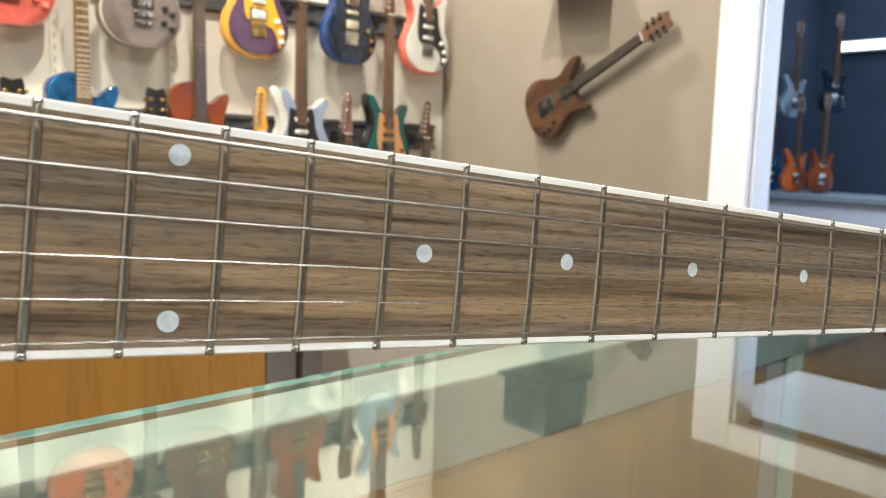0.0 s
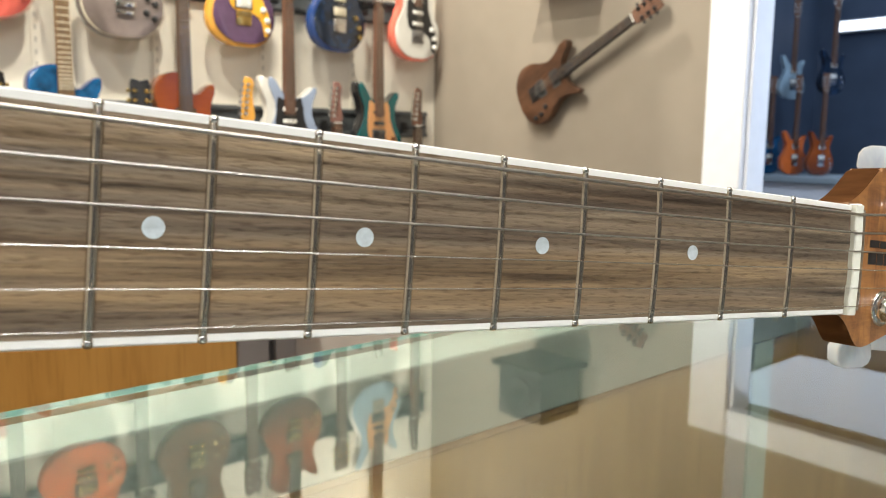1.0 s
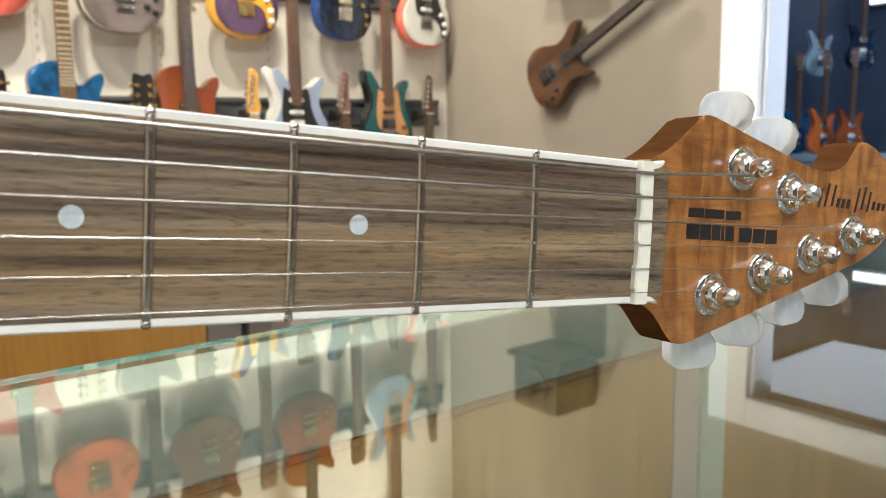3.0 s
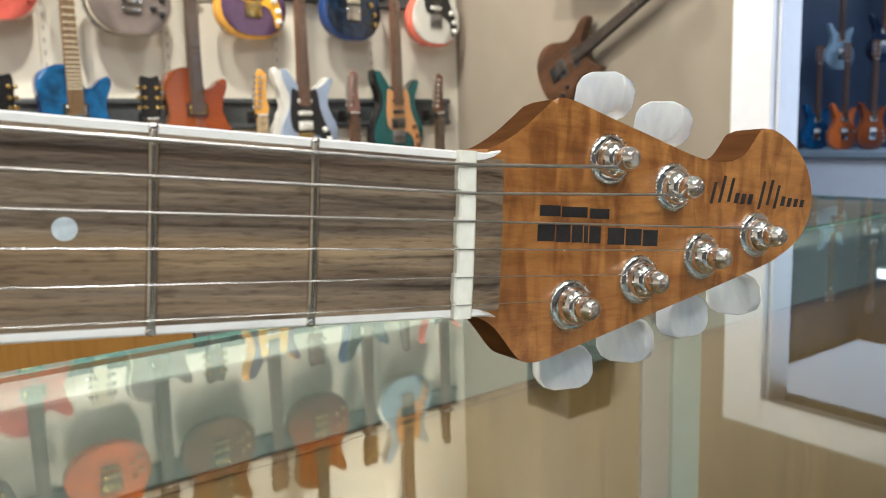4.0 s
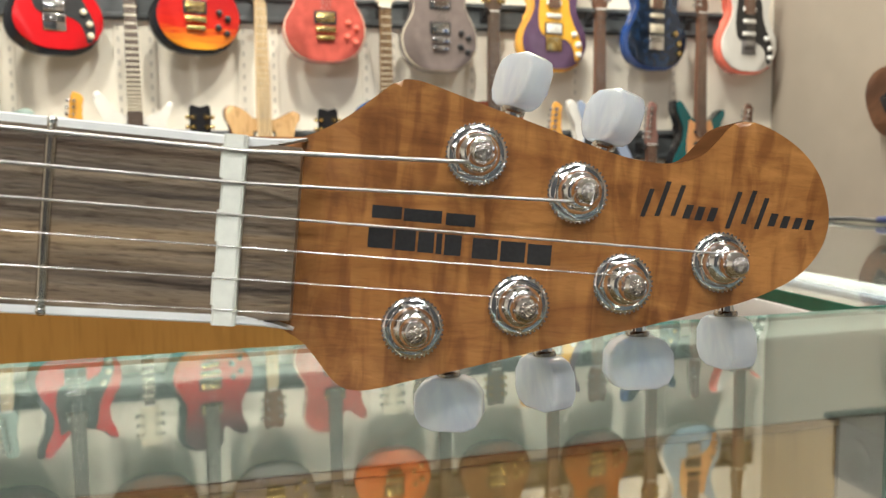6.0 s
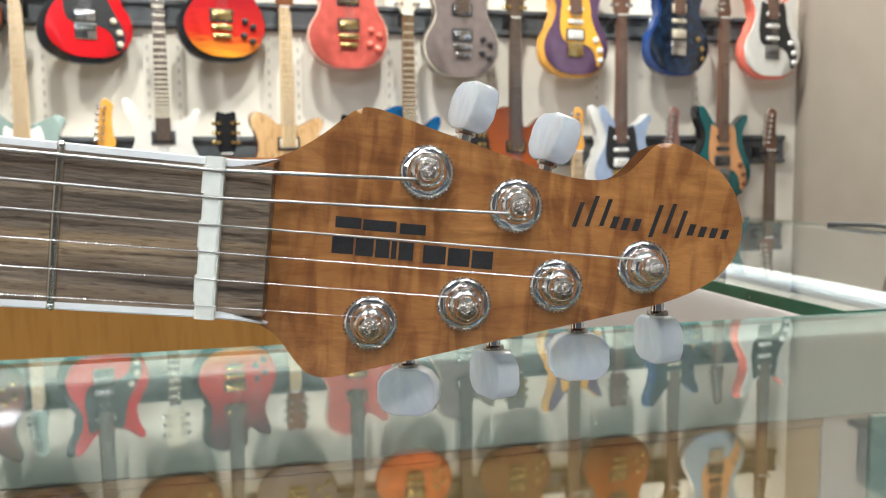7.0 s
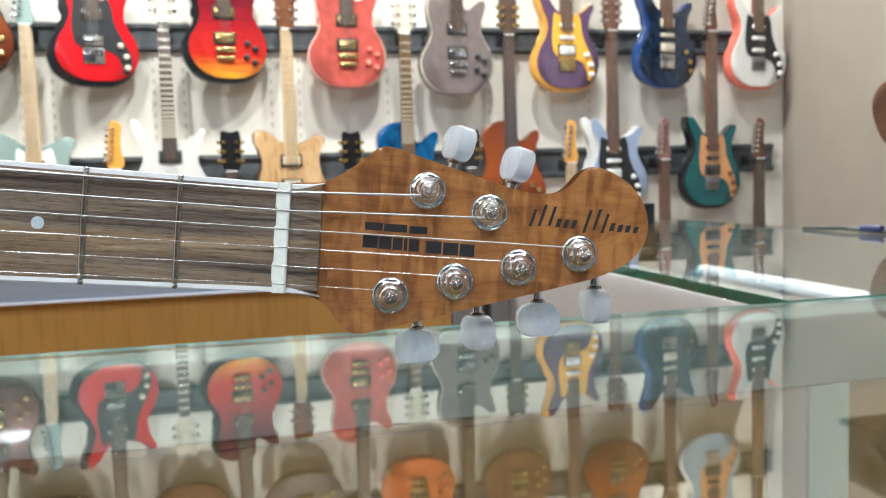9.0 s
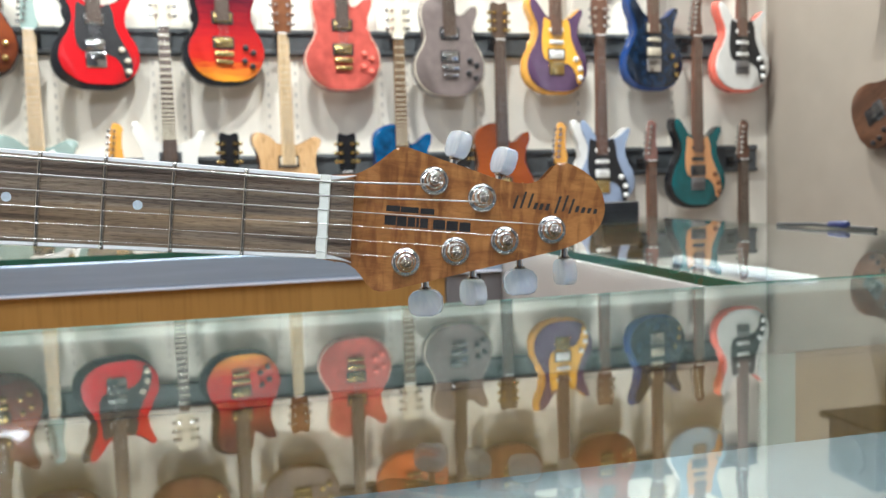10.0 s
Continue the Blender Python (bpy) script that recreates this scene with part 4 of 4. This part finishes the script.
ORANGE_BR = gradient("amber_burst", [(0.0, rgb(0.07, 0.015, 0.006)), (0.5, rgb(0.30, 0.068, 0.010)), (1.0, rgb(0.14, 0.028, 0.007))], "Z", 0.0, 0.45)
BURST = gradient("fire_burst", [(0.0, rgb(0.66, 0.36, 0.015)), (0.13, rgb(0.68, 0.22, 0.015)), (0.27, rgb(0.52, 0.022, 0.012)), (0.52, rgb(0.34, 0.012, 0.016)), (0.85, rgb(0.06, 0.01, 0.02))], "Z", 0.0, 0.44, flame=0.05)
DARK_BURST = gradient("dark_burst", [(0.0, rgb(0.02, 0.008, 0.006)), (0.5, rgb(0.22, 0.05, 0.012)), (1.0, rgb(0.02, 0.008, 0.006))], "Z", 0.0, 0.42)
ROSY = lacquer("rosy_brown", rgb(0.26, 0.14, 0.12), 0.12)
BROWN = lacquer("brown_lacquer", rgb(0.16, 0.065, 0.03), 0.2)
ORANGE = lacquer("orange_lacquer", rgb(0.60, 0.14, 0.035), 0.12)
ICE = lacquer("ice_blue_lacquer", rgb(0.30, 0.37, 0.52), 0.06)
SKY = lacquer("pale_blue_lacquer", rgb(0.30, 0.42, 0.52), 0.08)

# row seen at eye level and above: x, foot z
W = wall_guitar
W(-1.08, 1.575, BACK, "lp", DARK_BURST, BLACK_LQ, DARKNECK, NICKEL, "dark sunburst electric guitar hanging on the cream wall", hardware=GOLD)
W(-0.645, 1.535, BACK, "strat", RED, BLACK_LQ, DARKNECK, NICKEL, "bright red electric guitar with black pickguard and sides", guard=BLACK, pickups=("h", "h"), knob_mat=CREAM, swing=17, edge=0.018)
W(-0.155, 1.548, BACK, "lp", BURST, BLACK_LQ, DARKNECK, NICKEL, "fire burst electric guitar, yellow foot and dark top", hardware=GOLD, knob_mat=BLACK, swing=16, edge=0.015)
W(0.340, 1.525, BACK, "lp", CORAL, CORAL, DARKNECK, NICKEL, "coral red flame-top electric guitar with gold hardware", hardware=GOLD, rim=CREAM, knob_mat=CORAL_SIDE)
W(0.803, 1.497, BACK, "lp", GREY_LQ, GREY_LQ, DARKNECK, NICKEL, "smoky grey electric guitar with cream binding", rim=CREAM, knob_mat=BLACK)
W(1.290, 1.507, BACK, "strat", PURPLE, AMBER, BROWNNECK, NICKEL, "purple electric guitar with yellow pickguard and amber sides", guard=YELLOW, pickups=("s", "s", "h"), pick_mat=WHITE_PL, knob_mat=WHITE_PL, bridge_mat=GOLD, swing=9, edge=0.011)
W(1.766, 1.522, BACK, "strat", BLUE_DK, BLUE_SIDE, BROWNNECK, NICKEL, "deep blue flame-top electric guitar with gold hardware", pickups=("h", "s", "h"), hardware=GOLD, pick_mat=CREAM, bridge_mat=CHROME, swing=9, edge=0.011)
W(2.224, 1.513, BACK, "strat", WHITE_LQ, CORAL_SIDE, BROWNNECK, NICKEL, "white electric guitar with black pickguard and coral sides", guard=BLACK, pickups=("s", "s", "s"), pick_mat=WHITE_PL, knob_mat=WHITE_PL, bridge_mat=GREY_POST, inline=True, swing=7, edge=0.01)
# row below, between them
W(-0.872, 0.965, BACK, "broad", PALE_GREEN, PALE_GREEN, BLONDNECK, CREAM, "pale green electric guitar with a blond maple neck", inline=True, head_mat=PALE_GREEN, guard=WHITE_PL, pickups=("s", "s", "s"))
W(-0.376, 0.985, BACK, "strat", WHITE_LQ, WHITE_LQ, DARKNECK, CREAM, "white electric guitar with black pickup cover", thick=2.8, pickups=("h", "h"), pick_mat=BLACK, head_mat=CREAM)
W(0.088, 0.960, BACK, "broad", NATURAL, BROWN, BLONDNECK, CREAM, "natural wood electric guitar with a blond neck", pickups=("h", "h"), pick_mat=CREAM, head_mat=BROWN, swing=12)
W(0.578, 0.945, BACK, "lp", BLUE, BLUE_SIDE, TANNECK, CREAM, "bright blue electric guitar with a tan neck", thick=1.8, hardware=CHROME, head_mat=CREAM)
W(1.030, 0.945, BACK, "lp", ORANGE_BR, BROWN, DARKNECK, NICKEL, "amber brown electric guitar with gold hardware", hardware=GOLD)
W(1.504, 0.970, BACK, "strat", ICE, WHITE_LQ, BROWNNECK, NICKEL, "pale blue electric guitar with white edges and black pickguard", guard=BLACK, pickups=("s", "s", "h"), pick_mat=WHITE_PL, knob_mat=WHITE_PL, bridge_mat=GOLD, edge=0.027)
W(1.987, 0.972, BACK, "strat", TEAL, BLACK_LQ, BROWNNECK, NICKEL, "teal electric guitar with tan pickguard", guard=TAN, pickups=("s", "s", "h"), pick_mat=BLACK, knob_mat=BROWN, bridge_mat=GREY_POST, inline=True, swing=9, edge=0.011)
# lowest row: only the heads show above the counters
W(-0.582, 0.415, BACK, "strat", RED, RED, BLONDNECK, NICKEL, "red electric guitar with a yellow maple headstock", inline=True, head_mat=AMBER)
W(-0.144, 0.395, BACK, "lp", BLACK_LQ, BLACK_LQ, DARKNECK, NICKEL, "black electric guitar with gold tuners", hardware=GOLD, head_mat=BLACK_LQ)
W(0.340, 0.385, BACK, "lp", BLACK_LQ, BLACK_LQ, DARKNECK, NICKEL, "black electric guitar with gold tuners", hardware=GOLD, head_mat=BLACK_LQ)
W(0.850, 0.385, BACK, "lp", BROWN, BROWN, DARKNECK, NICKEL, "brown electric guitar with gold tuners", hardware=GOLD, head_mat=BLACK_LQ)
W(1.305, 0.395, BACK, "strat", WHITE_LQ, WHITE_LQ, BLONDNECK, NICKEL, "white electric guitar with an amber headstock", inline=True, head_mat=AMBER)
W(1.752, 0.400, BACK, "strat", CORAL, CORAL, BROWNNECK, NICKEL, "coral electric guitar with a rosy brown headstock", inline=True, head_mat=ROSY)
W(2.232, 0.395, BACK, "strat", BROWN, BROWN, DARKNECK, NICKEL, "brown electric guitar with a dark headstock", inline=True, head_mat=BROWNNECK)
# upper row, seen in the glass
W(-0.872, 2.075, BACK, "lp", DARK_BURST, BLACK_LQ, DARKNECK, NICKEL, "dark sunburst electric guitar high on the wall", hardware=GOLD)
W(-0.376, 2.075, BACK, "lp", BROWN, BROWN, DARKNECK, NICKEL, "brown electric guitar high on the wall", hardware=GOLD)
W(0.088, 2.075, BACK, "lp", GREY_LQ, BROWN, DARKNECK, NICKEL, "grey brown electric guitar high on the wall", hardware=GOLD)
W(0.578, 2.060, BACK, "lp", ORANGE, ORANGE, DARKNECK, NICKEL, "orange electric guitar high on the wall", hardware=GOLD)
W(1.030, 2.075, BACK, "lp", BROWN, BROWN, DARKNECK, NICKEL, "brown electric guitar high on the wall", hardware=GOLD)
W(1.504, 2.075, BACK, "lp", ORANGE_BR, BROWN, DARKNECK, NICKEL, "amber electric guitar high on the wall", hardware=GOLD)
W(1.987, 2.085, BACK, "strat", SKY, WHITE_LQ, BROWNNECK, NICKEL, "pale blue electric guitar with tan pickguard", guard=TAN, pickups=("s", "s", "h"), pick_mat=BLACK, inline=True)
for x in (-1.08, -0.645, -0.155, 0.340, 0.803, 1.290, 1.766, 2.224):
    hanger(x, 2.31)
for x in (-0.872, -0.376, 0.088, 0.578, 1.030, 1.504, 1.987):
    hanger(x, 1.752)
    hanger(x, 2.86)
for x in (-0.582, -0.144, 0.340, 0.850, 1.305, 1.752, 2.232):
    hanger(x, 1.185)

# guitar mounted aslant on the beige wall: faces the room
aslant = Matrix.Translation((WALL_X - 0.03, 2.46, 1.29)) @ Matrix.Rotation(radians(-90), 4, "Z") @ Matrix.Rotation(radians(62), 4, "Y") @ Matrix.Scale(0.86, 4)
EBONY = wood("ebony_neck", rgb(0.012, 0.010, 0.010), rgb(0.035, 0.028, 0.026), grain=(60, 60, 5), rough=0.5)
WALNUT = wood("walnut_body", rgb(0.055, 0.024, 0.012), rgb(0.13, 0.06, 0.03), grain=(14, 14, 3), rough=0.4, coat=0.2)
W(0, 0, 0, "strat", WALNUT, WALNUT, EBONY, RAIL, "brown walnut electric guitar mounted aslant on the beige wall", hardware=BLACK, pick_mat=BLACK, turn=aslant, head_mat=BROWNNECK, group="guitars on the beige wall")

# dark loudspeaker above it
spk = empty("wall_speaker", pose(2.30, 2.22, 1.87), "dark grey loudspeaker on a bracket on the beige wall", "loudspeaker")
part("cabinet", box(-0.13, -0.13, 0.0, 0.13, 0.13, 0.22, 0.012), BLACK, spk, smooth=True)
part("base_plate", box(-0.15, -0.16, -0.025, 0.145, 0.16, 0.0, 0.006), BLACK, spk)
part("bracket", box(0.12, -0.03, 0.05, 0.15, 0.03, 0.15, 0.004), BLACK, spk)
part("driver_cone", lathe([(0.08, 0.0), (0.078, -0.008), (0.06, -0.004), (0.02, 0.002)], "x", 20, centre=(-0.13, 0, 0.11)), BLACK, spk, smooth=True)

# guitars in the blue room
for gx, gy, gz, top, lab in ((4.5, 2.29, 1.40, SKY, "pale blue electric guitar hanging in the navy room"), (4.5, 2.20, 0.942, ORANGE, "orange electric guitar hanging in the navy room"), (4.5, 2.04, 0.942, ORANGE_BR, "amber electric guitar hanging in the navy room"),
                             (4.5, 2.36, 0.942, BLUE, "blue electric guitar hanging in the navy room"), (4.5, 2.05, 1.42, BLUE_DK, "dark blue electric guitar hanging in the navy room")):
    t = Matrix.Translation((gx + (0.1 if gz > 1.2 else 0), gy, gz)) @ Matrix.Rotation(radians(-20), 4, "Z") @ Matrix.Scale(0.62, 4)
    W(0, 0, 0, "strat", top, top, BROWNNECK, NICKEL, lab, pick_mat=WHITE_PL, turn=t, group="guitars in the navy room")

# small things on the counters
amp = empty("small_amplifier", pose(0.86, 1.50, TOP), "small black box on the glass counter", "amplifier")
part("case", box(-0.05, -0.03, 0.0, 0.05, 0.03, 0.055, 0.004), BLACK, amp, smooth=True)
part("front", box(-0.042, -0.033, 0.006, 0.042, -0.030, 0.035, 0.001), BLACK, amp)
BLUE_PL = shader("blue_plastic", rgb(0.014, 0.022, 0.10), 0.35, vary=0.1, scale=60)
cable = empty("cable", pose(1.06, 0.96, TOP), "black cable with a blue plug on the glass counter", "cable")
part("lead", tube(smooth_loop([(-0.01, 0.15, 0.004), (0.0, 0.10, 0.005), (0.004, 0.05, 0.007), (0.004, 0.0, 0.005), (0.006, -0.06, 0.004), (0.0, -0.12, 0.004)], 4, False), 0.004, 8), BLACK, cable, smooth=True)
part("plug", tube([(0.003, 0.005, 0.009), (0.004, -0.035, 0.009), (0.004, -0.045, 0.011)], [0.006, 0.008, 0.005], 10), BLUE_PL, cable, smooth=True)
